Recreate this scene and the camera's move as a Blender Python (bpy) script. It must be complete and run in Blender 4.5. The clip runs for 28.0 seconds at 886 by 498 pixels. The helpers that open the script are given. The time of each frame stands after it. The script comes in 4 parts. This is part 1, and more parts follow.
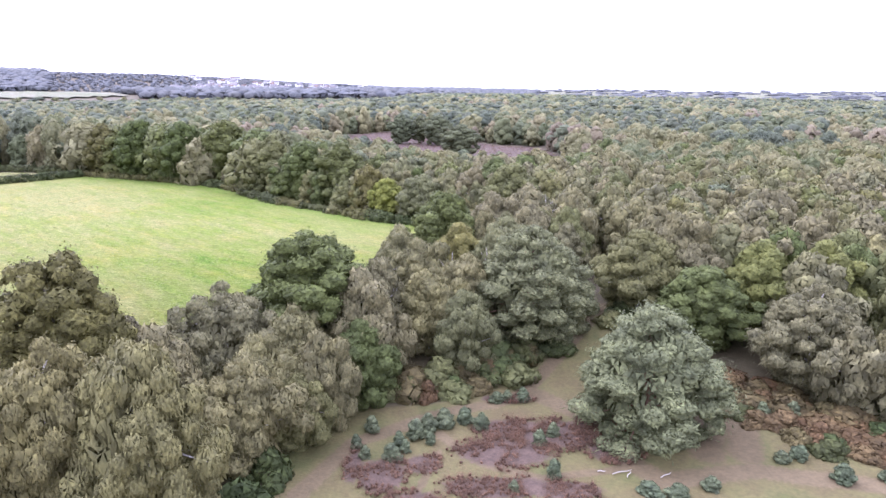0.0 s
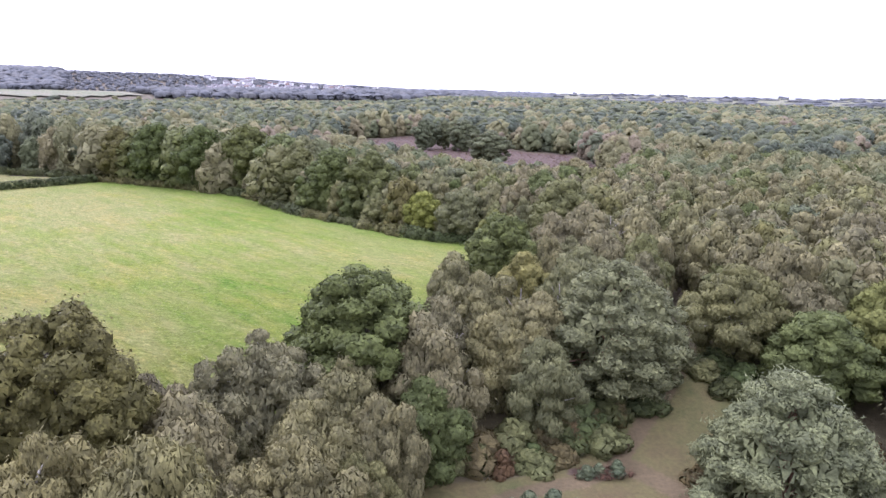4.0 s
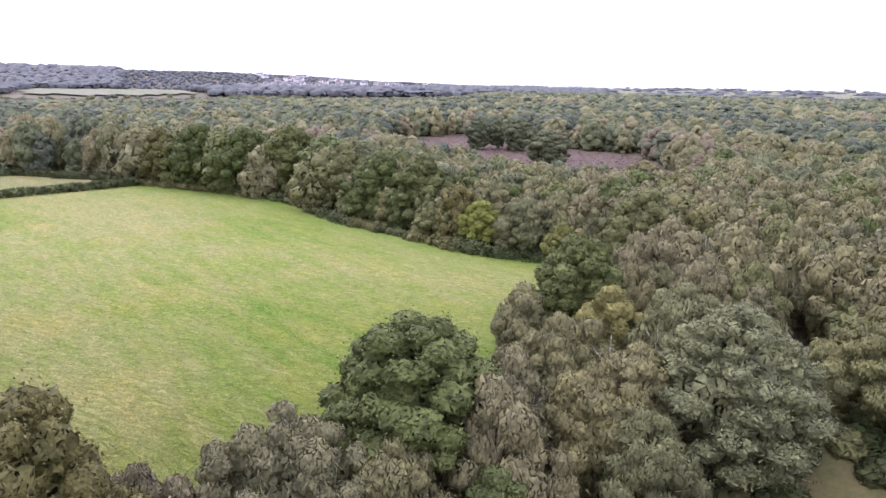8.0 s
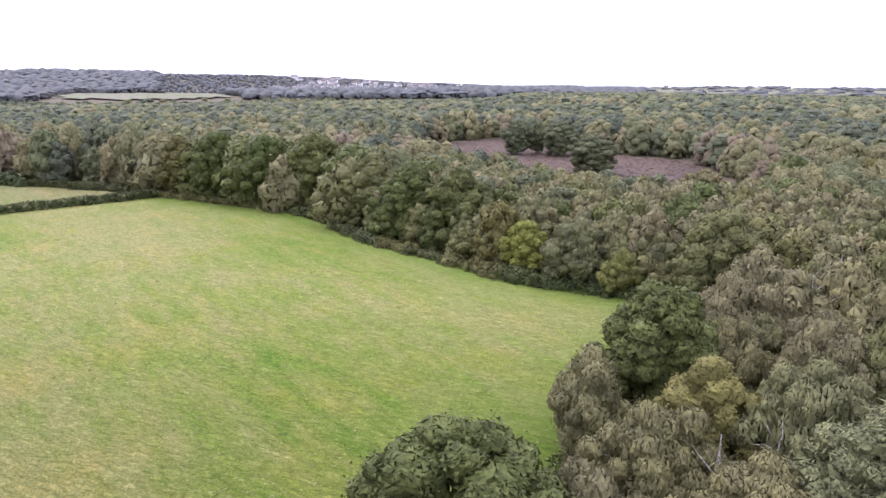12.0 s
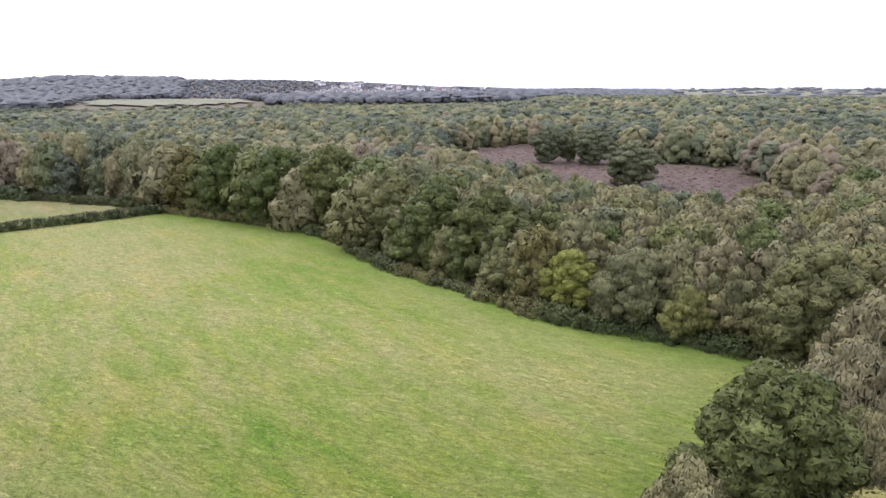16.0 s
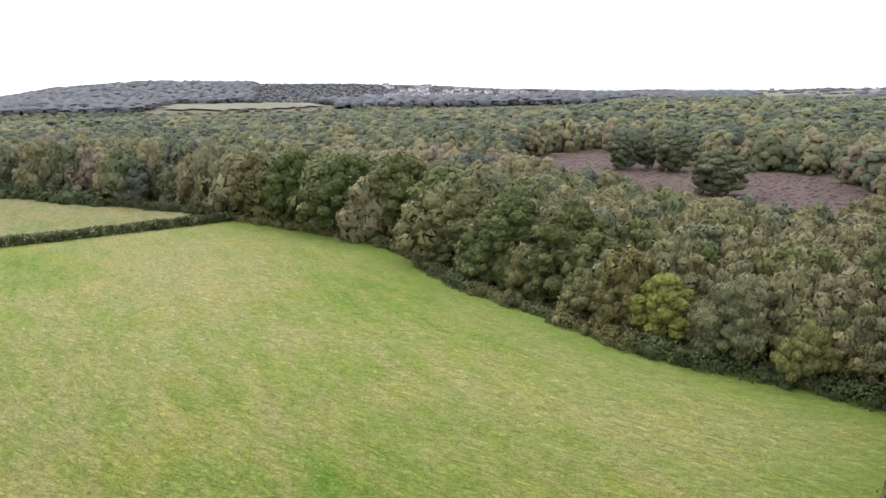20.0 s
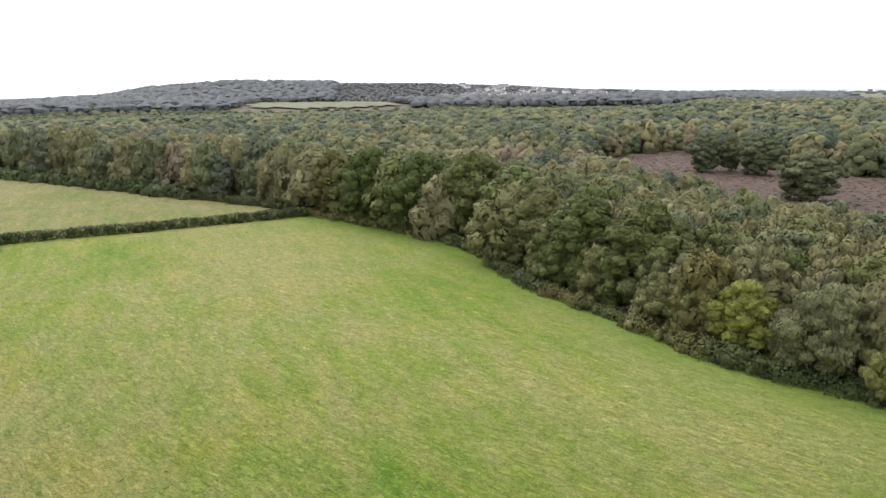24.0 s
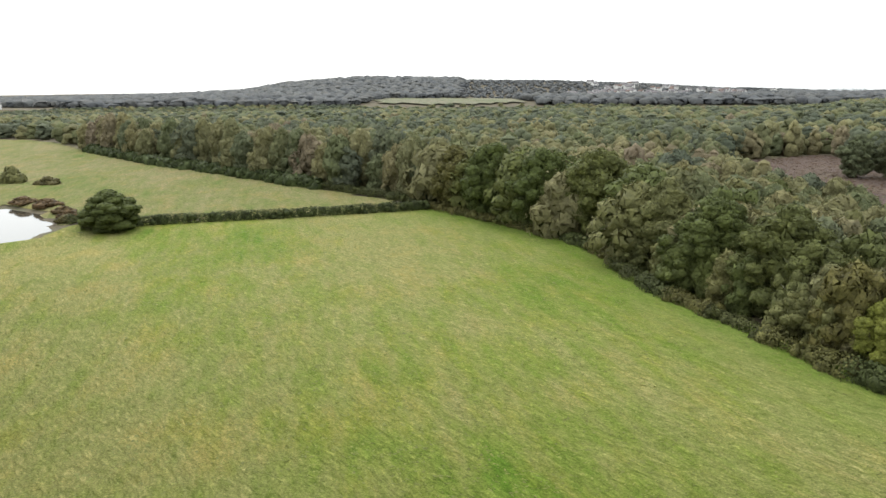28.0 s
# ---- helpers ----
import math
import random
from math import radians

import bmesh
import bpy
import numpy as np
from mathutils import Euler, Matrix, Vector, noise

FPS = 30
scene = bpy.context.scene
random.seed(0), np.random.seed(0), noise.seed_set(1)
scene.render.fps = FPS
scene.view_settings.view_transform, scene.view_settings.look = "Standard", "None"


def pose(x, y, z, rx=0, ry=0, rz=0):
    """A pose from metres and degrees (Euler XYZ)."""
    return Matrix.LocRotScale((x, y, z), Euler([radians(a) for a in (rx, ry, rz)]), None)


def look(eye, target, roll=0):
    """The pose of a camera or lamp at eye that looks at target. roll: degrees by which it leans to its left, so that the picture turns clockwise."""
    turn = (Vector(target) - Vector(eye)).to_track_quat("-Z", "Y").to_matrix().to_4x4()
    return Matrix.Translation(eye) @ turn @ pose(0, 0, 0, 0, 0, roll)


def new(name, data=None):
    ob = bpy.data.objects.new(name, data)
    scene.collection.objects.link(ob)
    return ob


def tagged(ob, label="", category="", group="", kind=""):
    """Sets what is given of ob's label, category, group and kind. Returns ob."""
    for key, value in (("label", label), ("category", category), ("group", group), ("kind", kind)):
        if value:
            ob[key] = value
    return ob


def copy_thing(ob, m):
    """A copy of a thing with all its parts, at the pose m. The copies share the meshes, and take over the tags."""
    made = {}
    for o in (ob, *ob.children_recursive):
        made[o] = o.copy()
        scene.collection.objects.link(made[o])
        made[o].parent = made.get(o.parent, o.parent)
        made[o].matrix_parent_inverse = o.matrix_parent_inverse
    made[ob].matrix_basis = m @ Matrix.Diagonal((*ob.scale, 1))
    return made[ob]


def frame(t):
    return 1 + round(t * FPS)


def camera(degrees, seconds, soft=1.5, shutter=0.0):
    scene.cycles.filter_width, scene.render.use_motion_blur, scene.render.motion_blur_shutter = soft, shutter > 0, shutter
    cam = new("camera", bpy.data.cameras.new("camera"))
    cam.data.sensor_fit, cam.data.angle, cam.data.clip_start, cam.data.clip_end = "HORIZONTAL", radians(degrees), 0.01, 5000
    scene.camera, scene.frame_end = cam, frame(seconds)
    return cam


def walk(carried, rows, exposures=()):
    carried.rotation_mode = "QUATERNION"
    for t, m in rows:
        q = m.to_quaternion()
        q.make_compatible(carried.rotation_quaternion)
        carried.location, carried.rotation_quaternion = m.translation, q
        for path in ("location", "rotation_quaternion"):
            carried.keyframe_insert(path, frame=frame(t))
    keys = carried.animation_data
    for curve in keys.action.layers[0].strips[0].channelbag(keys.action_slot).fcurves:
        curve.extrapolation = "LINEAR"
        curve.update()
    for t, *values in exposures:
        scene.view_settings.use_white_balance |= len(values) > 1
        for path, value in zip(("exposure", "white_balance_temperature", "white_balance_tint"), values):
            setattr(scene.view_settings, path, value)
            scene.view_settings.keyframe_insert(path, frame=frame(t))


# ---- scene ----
cam = camera(65.2, 28.0, 1.5)
PATH = [
    (0, (2.66, -5.39, 32.78), (2.56, 14.07, 28.17), 0.39),
    (1, (1.02, -1.89, 32.85), (0.93, 17.57, 28.21), 0.86),
    (2, (-0.76, 1.81, 33.08), (-0.92, 21.27, 28.48), 1.09),
    (3, (-2.68, 5.51, 33.30), (-2.96, 24.98, 28.73), 1.30),
    (3.5, (-3.67, 7.28, 33.37), (-3.99, 26.75, 28.81), 1.13),
    (5.5, (-6.62, 14.74, 33.58), (-7.47, 34.20, 29.04), 0.95),
    (6, (-6.93, 16.68, 33.66), (-7.98, 36.12, 29.08), 0.92),
    (7, (-7.08, 20.78, 33.70), (-8.53, 40.18, 29.04), 0.63),
    (8, (-7.35, 25.35, 33.72), (-9.13, 44.71, 29.04), 0.51),
    (9, (-7.79, 30.04, 33.79), (-9.87, 49.37, 29.09), 0.43),
    (10, (-8.44, 34.72, 33.93), (-10.77, 54.03, 29.24), 0.26),
    (11, (-9.24, 39.24, 34.08), (-11.80, 58.51, 29.40), 0.05),
    (12, (-10.07, 43.69, 34.24), (-12.82, 62.95, 29.57), -0.09),
    (12.5, (-10.46, 45.87, 34.33), (-13.29, 65.12, 29.71), -0.14),
    (14.5, (-12.25, 54.76, 34.51), (-15.42, 73.97, 29.93), -0.30),
    (15, (-12.73, 57.00, 34.51), (-15.97, 76.20, 29.93), -0.35),
    (16, (-13.83, 61.42, 34.75), (-17.23, 80.59, 30.18), -0.51),
    (17, (-15.09, 65.86, 35.06), (-18.62, 85.01, 30.50), -0.60),
    (18, (-16.43, 69.66, 35.27), (-20.12, 88.79, 30.70), -0.78),
    (18.5, (-16.95, 70.37, 35.34), (-20.90, 89.44, 30.82), -0.69),
    (19, (-17.32, 70.36, 35.36), (-21.75, 89.33, 30.82), -0.75),
    (19.5, (-17.48, 70.18, 35.35), (-22.29, 89.07, 30.86), -0.77),
    (20, (-17.55, 70.01, 35.33), (-22.77, 88.79, 30.85), -0.90),
    (20.5, (-17.48, 69.99, 35.25), (-23.03, 88.68, 30.80), -0.81),
    (21, (-17.39, 70.07, 35.24), (-23.28, 88.65, 30.77), -0.83),
    (21.5, (-17.39, 70.07, 35.30), (-23.54, 88.58, 30.86), -0.80),
    (23.5, (-17.37, 70.18, 35.12), (-24.42, 88.37, 30.68), -0.78),
    (24, (-17.37, 70.25, 35.10), (-24.57, 88.37, 30.64), -0.71),
    (24.5, (-17.45, 70.32, 35.08), (-24.85, 88.35, 30.60), -0.77),
    (25, (-17.53, 70.29, 35.01), (-25.40, 88.13, 30.55), -0.72),
    (25.5, (-17.53, 70.35, 34.92), (-25.90, 87.95, 30.44), -0.66),
    (26, (-17.53, 70.35, 34.92), (-26.30, 87.76, 30.45), -0.57),
    (26.5, (-17.54, 70.44, 34.98), (-26.39, 87.80, 30.48), -0.49),
    (27, (-17.54, 70.56, 34.87), (-26.52, 87.87, 30.39), -0.38),
    (27.5, (-17.61, 70.54, 34.80), (-26.77, 87.75, 30.30), -0.35),
    (28, (-17.78, 70.56, 34.70), (-28.01, 87.14, 30.19), -0.30),
]
walk(cam, [(t, look(eye, target, roll)) for t, eye, target, roll in PATH],
     exposures=[(0, 2.22, 5350, 34), (3, 1.92, 5450, 32), (8, 1.72, 5650, 31), (17, 1.44, 5850, 22), (24, 1.25, 6250, 11), (28, 1.12, 6450, 6)])

# ---- world, sun and exposure ----
world = bpy.data.worlds.new("overcast_sky")
scene.world = world
world.use_nodes = True
wn, wl = world.node_tree.nodes, world.node_tree.links
SUN_UP, SUN_ROUND = radians(38), radians(300)
sky = wn.new("ShaderNodeTexSky")
sky.sky_type, sky.sun_disc = "NISHITA", False
sky.sun_elevation, sky.sun_rotation = SUN_UP, SUN_ROUND
sky.air_density, sky.dust_density, sky.ozone_density = 1.0, 1.5, 1.0
pale = wn.new("ShaderNodeHueSaturation")
pale.inputs["Saturation"].default_value = 0.22
wl.new(sky.outputs["Color"], pale.inputs["Color"])
cloud = wn.new("ShaderNodeMix")
cloud.data_type = "RGBA"
cloud.inputs[0].default_value = 0.8
# an overcast sky, brighter overhead than at the horizon
up = wn.new("ShaderNodeSeparateXYZ")
wl.new(wn.new("ShaderNodeTexCoord").outputs["Generated"], up.inputs["Vector"])
vault = wn.new("ShaderNodeValToRGB")
vault.color_ramp.elements[0].color, vault.color_ramp.elements[1].color = (0.42, 0.425, 0.435, 1), (1, 1.01, 1.03, 1)
wl.new(up.outputs["Z"], vault.inputs["Fac"])
bright = wn.new("ShaderNodeVectorMath")
bright.operation = "SCALE"
bright.inputs["Scale"].default_value = 9.6
wl.new(vault.outputs["Color"], bright.inputs[0])
wl.new(bright.outputs["Vector"], cloud.inputs[7])
wl.new(pale.outputs["Color"], cloud.inputs[6])
wl.new(cloud.outputs[2], wn["Background"].inputs["Color"])
wn["Background"].inputs["Strength"].default_value = 0.15
sun = new("sun", bpy.data.lights.new("sun", "SUN"))
sun.data.energy, sun.data.angle, sun.data.color = 0.7, radians(30), (1.0, 0.95, 0.88)
# the sun stands ahead and to the left, high behind thin cloud
sun.matrix_world = look((-120, 90, 140), (0, 0, 0))

# ---- plan ----
FIELD = [(-127, 240), (-103, 231), (-80, 222), (-66, 214), (-49, 192), (-35, 180), (-26, 173), (-15, 163), (0, 155), (10, 150), (15, 147.5),
         (10, 138), (5, 128), (-1, 116), (-7, 104), (-12, 92), (-20, 84), (-30, 75), (-45, 67), (-70, 60), (-200, 40), (-300, 40),
         (-300, 120), (-205, 141), (-187, 147), (-185, 156), (-187, 169), (-181, 182), (-156, 206)]
FAR_FIELD = [(-129, 243), (-147, 249), (-185, 257), (-247, 270), (-319, 283), (-404, 306), (-483, 335), (-534, 344), (-700, 330),
             (-700, 150), (-320, 125), (-262, 150), (-262, 165), (-245, 178), (-226, 180), (-210, 175), (-195, 171), (-184, 186), (-158, 208)]
HEATH = [(-66, 350), (-70, 418), (-38, 455), (-12, 405), (18, 372), (50, 350), (54, 310), (49, 242), (20, 238), (-7, 264), (-40, 304)]
CLEARING = [(-13, 20), (-14, 52), (-15, 62), (-11, 70), (1, 71.5), (8, 75.5), (15, 82), (19, 86), (23, 98), (30, 98), (29, 88), (33, 78),
            (40, 69), (50, 63), (66, 58), (66, 20)]
POND = [(-188, 148), (-186, 156), (-195, 168), (-210, 175), (-226, 180), (-245, 178), (-262, 165), (-258, 150), (-235, 142), (-205, 142)]
CORNER = [(-8, 84), (0, 96), (0, 106), (5, 118), (10, 124), (15, 128), (20, 136), (17, 147), (8, 146), (-2, 128), (-12, 106), (-14, 90)]
TRACK = [(12, 74), (16, 80), (21, 87), (26, 95), (29, 106), (31, 125), (33, 140)]


def polar(turn, away):
    """A place by its bearing left of north and its distance from the camera's last stand, to fit its view."""
    return -17 - away * math.sin(radians(turn)), 70 + away * math.cos(radians(turn))


FAR_PASTURE = [polar(25, 1215), polar(28, 1195), polar(33, 1195), polar(36.5, 1215), polar(37.5, 1290), polar(36, 1390), polar(31, 1400), polar(26.5, 1360)]


def inside(poly, x, y):
    """Which of the places x, y lie within the outline."""
    x, y = np.asarray(x, float), np.asarray(y, float)
    found = np.zeros(np.broadcast(x, y).shape, bool)
    for (ax, ay), (bx, by) in zip(poly, poly[1:] + poly[:1]):
        if ay != by:
            found ^= ((ay > y) != (by > y)) & (x < (bx - ax) * (y - ay) / (by - ay) + ax)
    return found


def gap(poly, x, y, closed=True):
    """How far the places x, y lie from the outline's line."""
    x, y = np.asarray(x, float), np.asarray(y, float)
    best = np.full(np.broadcast(x, y).shape, 1e9)
    for (ax, ay), (bx, by) in zip(poly, poly[1:] + poly[:1] if closed else poly[1:]):
        dx, dy = bx - ax, by - ay
        u = np.clip(((x - ax) * dx + (y - ay) * dy) / (dx * dx + dy * dy), 0, 1)
        best = np.minimum(best, np.hypot(x - ax - u * dx, y - ay - u * dy))
    return best


def ease(a, b, v):
    u = np.clip((np.asarray(v, float) - a) / (b - a), 0, 1)
    return u * u * (3 - 2 * u)


def height(x, y):
    """The lie of the land."""
    x, y = np.asarray(x, float), np.asarray(y, float)
    z = -4.5 * (1 - ease(72, 98, y + 0.25 * np.maximum(0, -x - 15))) * ease(-95, -40, x)
    z = z + 1.5 * ease(230, 330, y) * ease(-120, -20, x)
    z = z + 8.0 * np.exp(-(((x - 50) / 230) ** 2) - (((y - 930) / 330) ** 2))
    away = np.hypot(x + 17, y - 70)
    round_ = np.degrees(np.arctan2(-(x + 17), y - 70))
    crest = np.interp(round_, [-60, -10, 4, 8, 15, 23, 31, 38, 44, 47, 53, 64, 90], [6, 6, 12, 24, 39, 50, 53, 56, 42, 24, 13, 7, 5])
    front = (y > 0)
    z = z + front * (np.minimum(crest, 13) * ease(1080, 1290, away) + (crest - np.minimum(crest, 13)) * ease(1330, 1900, away))
    z = z + 0.5 * np.sin(x * 0.021 + 1) * np.sin(y * 0.017) * ease(250, 400, y)
    bank = np.exp(-((gap(POND, x, y) - 5) / 3.0) ** 2) * ~inside(POND, x, y)
    return z + 1.1 * bank * ease(-150, -170, x) - 0.8 * inside(POND, x, y) * ease(0, 3, gap(POND, x, y))


# ---- materials ----
def material(name, rough=0.9):
    m = bpy.data.materials.new(name)
    m.use_nodes = True
    p = m.node_tree.nodes["Principled BSDF"]
    p.inputs["Roughness"].default_value = rough
    p.inputs["Specular IOR Level"].default_value = 0.25
    return m, m.node_tree.nodes, m.node_tree.links, p


def noise_node(n, l, where, scale, detail=4, rough=0.6, stretch=None, bend=0.0):
    tex = n.new("ShaderNodeTexNoise")
    tex.inputs["Scale"].default_value, tex.inputs["Detail"].default_value = scale, detail
    tex.inputs["Roughness"].default_value, tex.inputs["Distortion"].default_value = rough, bend
    if stretch:
        mp = n.new("ShaderNodeMapping")
        mp.vector_type = "TEXTURE"
        mp.inputs["Rotation"].default_value = (0, 0, radians(stretch[0]))
        mp.inputs["Scale"].default_value = (1 / stretch[1], 1 / stretch[2], 1 / stretch[3] if len(stretch) > 3 else 1)
        l.new(where, mp.inputs["Vector"])
        where = mp.outputs["Vector"]
    l.new(where, tex.inputs["Vector"])
    return tex.outputs["Fac"]


def ramp(n, l, fac, stops):
    r = n.new("ShaderNodeValToRGB")
    while len(r.color_ramp.elements) < len(stops):
        r.color_ramp.elements.new(0.5)
    for e, (pos, col) in zip(r.color_ramp.elements, stops):
        e.position, e.color = pos, (*col, 1)
    if fac is not None:
        l.new(fac, r.inputs["Fac"])
    return r.outputs["Color"]


def blend(n, l, fac, a, b, mode="MIX"):
    m = n.new("ShaderNodeMix")
    m.data_type, m.blend_type = "RGBA", mode
    for sock, v in ((m.inputs[0], fac), (m.inputs[6], a), (m.inputs[7], b)):
        if isinstance(v, (int, float)):
            sock.default_value = v
        elif isinstance(v, tuple):
            sock.default_value = (*v, 1)
        else:
            l.new(v, sock)
    return m.outputs[2]


def relief(n, l, p, fac, strength, distance):
    b = n.new("ShaderNodeBump")
    b.inputs["Strength"].default_value, b.inputs["Distance"].default_value = strength, distance
    l.new(fac, b.inputs["Height"])
    l.new(b.outputs["Normal"], p.inputs["Normal"])


def ground_position(n):
    return n.new("ShaderNodeNewGeometry").outputs["Position"]


def foliage(name, stops, leaf=0.16, clump=0.45, depth=1.0, grain=3.0, droop=1.0, bumpy=0.15):
    """Leaves: each tree takes its own hue from the stops, each leaf and each spray varies round it."""
    m, n, l, p = material(name, 0.6)
    p.inputs["Specular IOR Level"].default_value = 0.1
    geo, info = n.new("ShaderNodeNewGeometry"), n.new("ShaderNodeObjectInfo")
    base = ramp(n, l, info.outputs["Random"], stops)
    spray = noise_node(n, l, geo.outputs["Position"], clump, 3)
    base = blend(n, l, 1.0, base, ramp(n, l, spray, [(0.3, (1 - 0.36 * depth,) * 3), (0.7, (1 + 0.34 * depth, 1 + 0.3 * depth, 1 + 0.2 * depth))]), "MULTIPLY")
    tip = noise_node(n, l, geo.outputs["Position"], grain, 4, 0.72, (0, 1, 1, droop))
    if bumpy:
        relief(n, l, p, tip, 1.0, bumpy)
    # noise also darkens the bump's hollows, painting shade into the crevices between leaves
    base = blend(n, l, 1.0, base, ramp(n, l, tip, [(0.35, (1 - 0.25 * depth,) * 3), (0.65, (1 + 0.25 * depth, 1 + 0.24 * depth, 1 + 0.2 * depth))]), "MULTIPLY")
    base = blend(n, l, 1.0, base, ramp(n, l, geo.outputs["Random Per Island"], [(0, (1 - leaf,) * 3), (1, (1 + leaf, 1 + leaf, 1 + 0.7 * leaf))]), "MULTIPLY")
    l.new(base, p.inputs["Base Color"])
    thin, mix = n.new("ShaderNodeBsdfTranslucent"), n.new("ShaderNodeMixShader")
    l.new(base, thin.inputs["Color"])
    mix.inputs[0].default_value = 0.22
    l.new(p.outputs[0], mix.inputs[1])
    l.new(thin.outputs[0], mix.inputs[2])
    l.new(mix.outputs[0], n["Material Output"].inputs["Surface"])
    return m


def island_foliage(name, stops):
    """Leaves of joined woods: each crown carries its own hue, each spray varies round it."""
    m, n, l, p = material(name, 0.7)
    p.inputs["Specular IOR Level"].default_value = 0.12
    geo = n.new("ShaderNodeNewGeometry")
    own = n.new("ShaderNodeAttribute")
    own.attribute_name = "hue"
    base = ramp(n, l, own.outputs["Fac"], stops)
    spray = noise_node(n, l, geo.outputs["Position"], 0.9, 4, 0.75)
    relief(n, l, p, spray, 1.0, 0.9)
    base = blend(n, l, 1.0, base, ramp(n, l, spray, [(0.3, (0.7, 0.72, 0.72)), (0.7, (1.28, 1.25, 1.2))]), "MULTIPLY")
    base = blend(n, l, 1.0, base, ramp(n, l, geo.outputs["Random Per Island"], [(0, (0.8, 0.8, 0.8)), (1, (1.2, 1.2, 1.16))]), "MULTIPLY")
    l.new(base, p.inputs["Base Color"])
    thin, mix = n.new("ShaderNodeBsdfTranslucent"), n.new("ShaderNodeMixShader")
    l.new(base, thin.inputs["Color"])
    mix.inputs[0].default_value = 0.36
    l.new(p.outputs[0], mix.inputs[1])
    l.new(thin.outputs[0], mix.inputs[2])
    l.new(mix.outputs[0], n["Material Output"].inputs["Surface"])
    return m


BIRCH = foliage("birch_leaves", [(0.0, (0.118, 0.124, 0.062)), (0.3, (0.158, 0.148, 0.074)), (0.5, (0.142, 0.13, 0.074)), (0.7, (0.128, 0.127, 0.07)), (0.85, (0.166, 0.154, 0.072)), (1.0, (0.134, 0.12, 0.074))], 0.22, droop=0.5)
STRAW = foliage("straw_birch_leaves", [(0.0, (0.15, 0.136, 0.062)), (1.0, (0.14, 0.134, 0.06))], 0.25, droop=0.4)
OLIVE = foliage("olive_oak_leaves", [(0.0, (0.114, 0.123, 0.052)), (1.0, (0.133, 0.131, 0.057))])
OAK = foliage("oak_leaves", [(0.0, (0.072, 0.092, 0.03)), (0.5, (0.084, 0.1, 0.034)), (0.8, (0.1, 0.108, 0.038)), (1.0, (0.08, 0.094, 0.036))], 0.25)
PINE = foliage("pine_needles", [(0.0, (0.09, 0.106, 0.066)), (0.5, (0.102, 0.118, 0.07)), (1.0, (0.115, 0.124, 0.068))], 0.3)
YELLOW = foliage("yellowing_leaves", [(0.0, (0.155, 0.16, 0.052)), (0.5, (0.14, 0.152, 0.05)), (1.0, (0.165, 0.152, 0.055))])
GOLD = foliage("golden_leaves", [(0.0, (0.165, 0.18, 0.042)), (1.0, (0.165, 0.18, 0.042))])
BLUE_PINE = foliage("blue_pine_needles", [(0.0, (0.128, 0.148, 0.082)), (1.0, (0.138, 0.15, 0.08))], 0.3)
GREY_PINE = foliage("grey_green_pine_needles", [(0.0, (0.132, 0.14, 0.074)), (1.0, (0.138, 0.142, 0.074))], 0.3)
BROWN = foliage("browning_oak_leaves", [(0.0, (0.108, 0.1, 0.038)), (1.0, (0.094, 0.094, 0.036))], 0.3)
GREEN = foliage("fresh_green_leaves", [(0.0, (0.08, 0.098, 0.036)), (1.0, (0.098, 0.115, 0.04))])
BRAMBLE = foliage("bramble_leaves", [(0.0, (0.046, 0.062, 0.024)), (0.5, (0.06, 0.066, 0.027)), (1.0, (0.055, 0.074, 0.028))], 0.3, 0.35)
BRACKEN = foliage("bracken_fronds", [(0.0, (0.105, 0.066, 0.036)), (0.5, (0.095, 0.084, 0.04)), (1.0, (0.115, 0.072, 0.04))], 0.3, 0.4)
GRASS = foliage("grass_blades", [(0.0, (0.13, 0.142, 0.04)), (1.0, (0.13, 0.142, 0.04))], 0.3, 0.09, 0.35, bumpy=0)
GORSE = foliage("young_pine_needles", [(0.0, (0.095, 0.118, 0.072)), (1.0, (0.12, 0.138, 0.082))], 0.28, 0.8)
HEATHER = foliage("heather_sprigs", [(0.0, (0.12, 0.072, 0.05)), (0.5, (0.115, 0.076, 0.054)), (1.0, (0.105, 0.08, 0.046))], 0.28, 0.7)
# the woods' own hues, lightened a little to put haze into the colour
WOODS = island_foliage("mixed_wood_leaves", [(0.0, (0.093, 0.110, 0.077)), (0.25, (0.122, 0.135, 0.090)), (0.42, (0.132, 0.149, 0.075)), (0.6, (0.193, 0.188, 0.096)), (0.8, (0.227, 0.208, 0.106)), (1.0, (0.211, 0.173, 0.121))])
# aerial haze painted into the leaf colour: paler and bluer for the far woods
HAZY_WOODS = island_foliage("hazy_wood_leaves", [(0.0, (0.120, 0.127, 0.140)), (0.5, (0.138, 0.143, 0.149)), (1.0, (0.145, 0.146, 0.145))])


def make_bark(name, a, b):
    m, n, l, p = material(name, 0.9)
    pos = n.new("ShaderNodeTexCoord").outputs["Object"]
    f = noise_node(n, l, pos, 3.0, 5, 0.7, (0, 1, 1))
    l.new(ramp(n, l, f, [(0.4, a), (0.62, b)]), p.inputs["Base Color"])
    relief(n, l, p, f, 0.5, 0.03)
    return m


BARK = make_bark("oak_bark", (0.09, 0.075, 0.06), (0.16, 0.14, 0.115))
PINE_BARK = make_bark("pine_bark", (0.13, 0.075, 0.05), (0.22, 0.13, 0.085))
WHITE_BARK = make_bark("birch_bark", (0.16, 0.14, 0.12), (0.50, 0.47, 0.43))


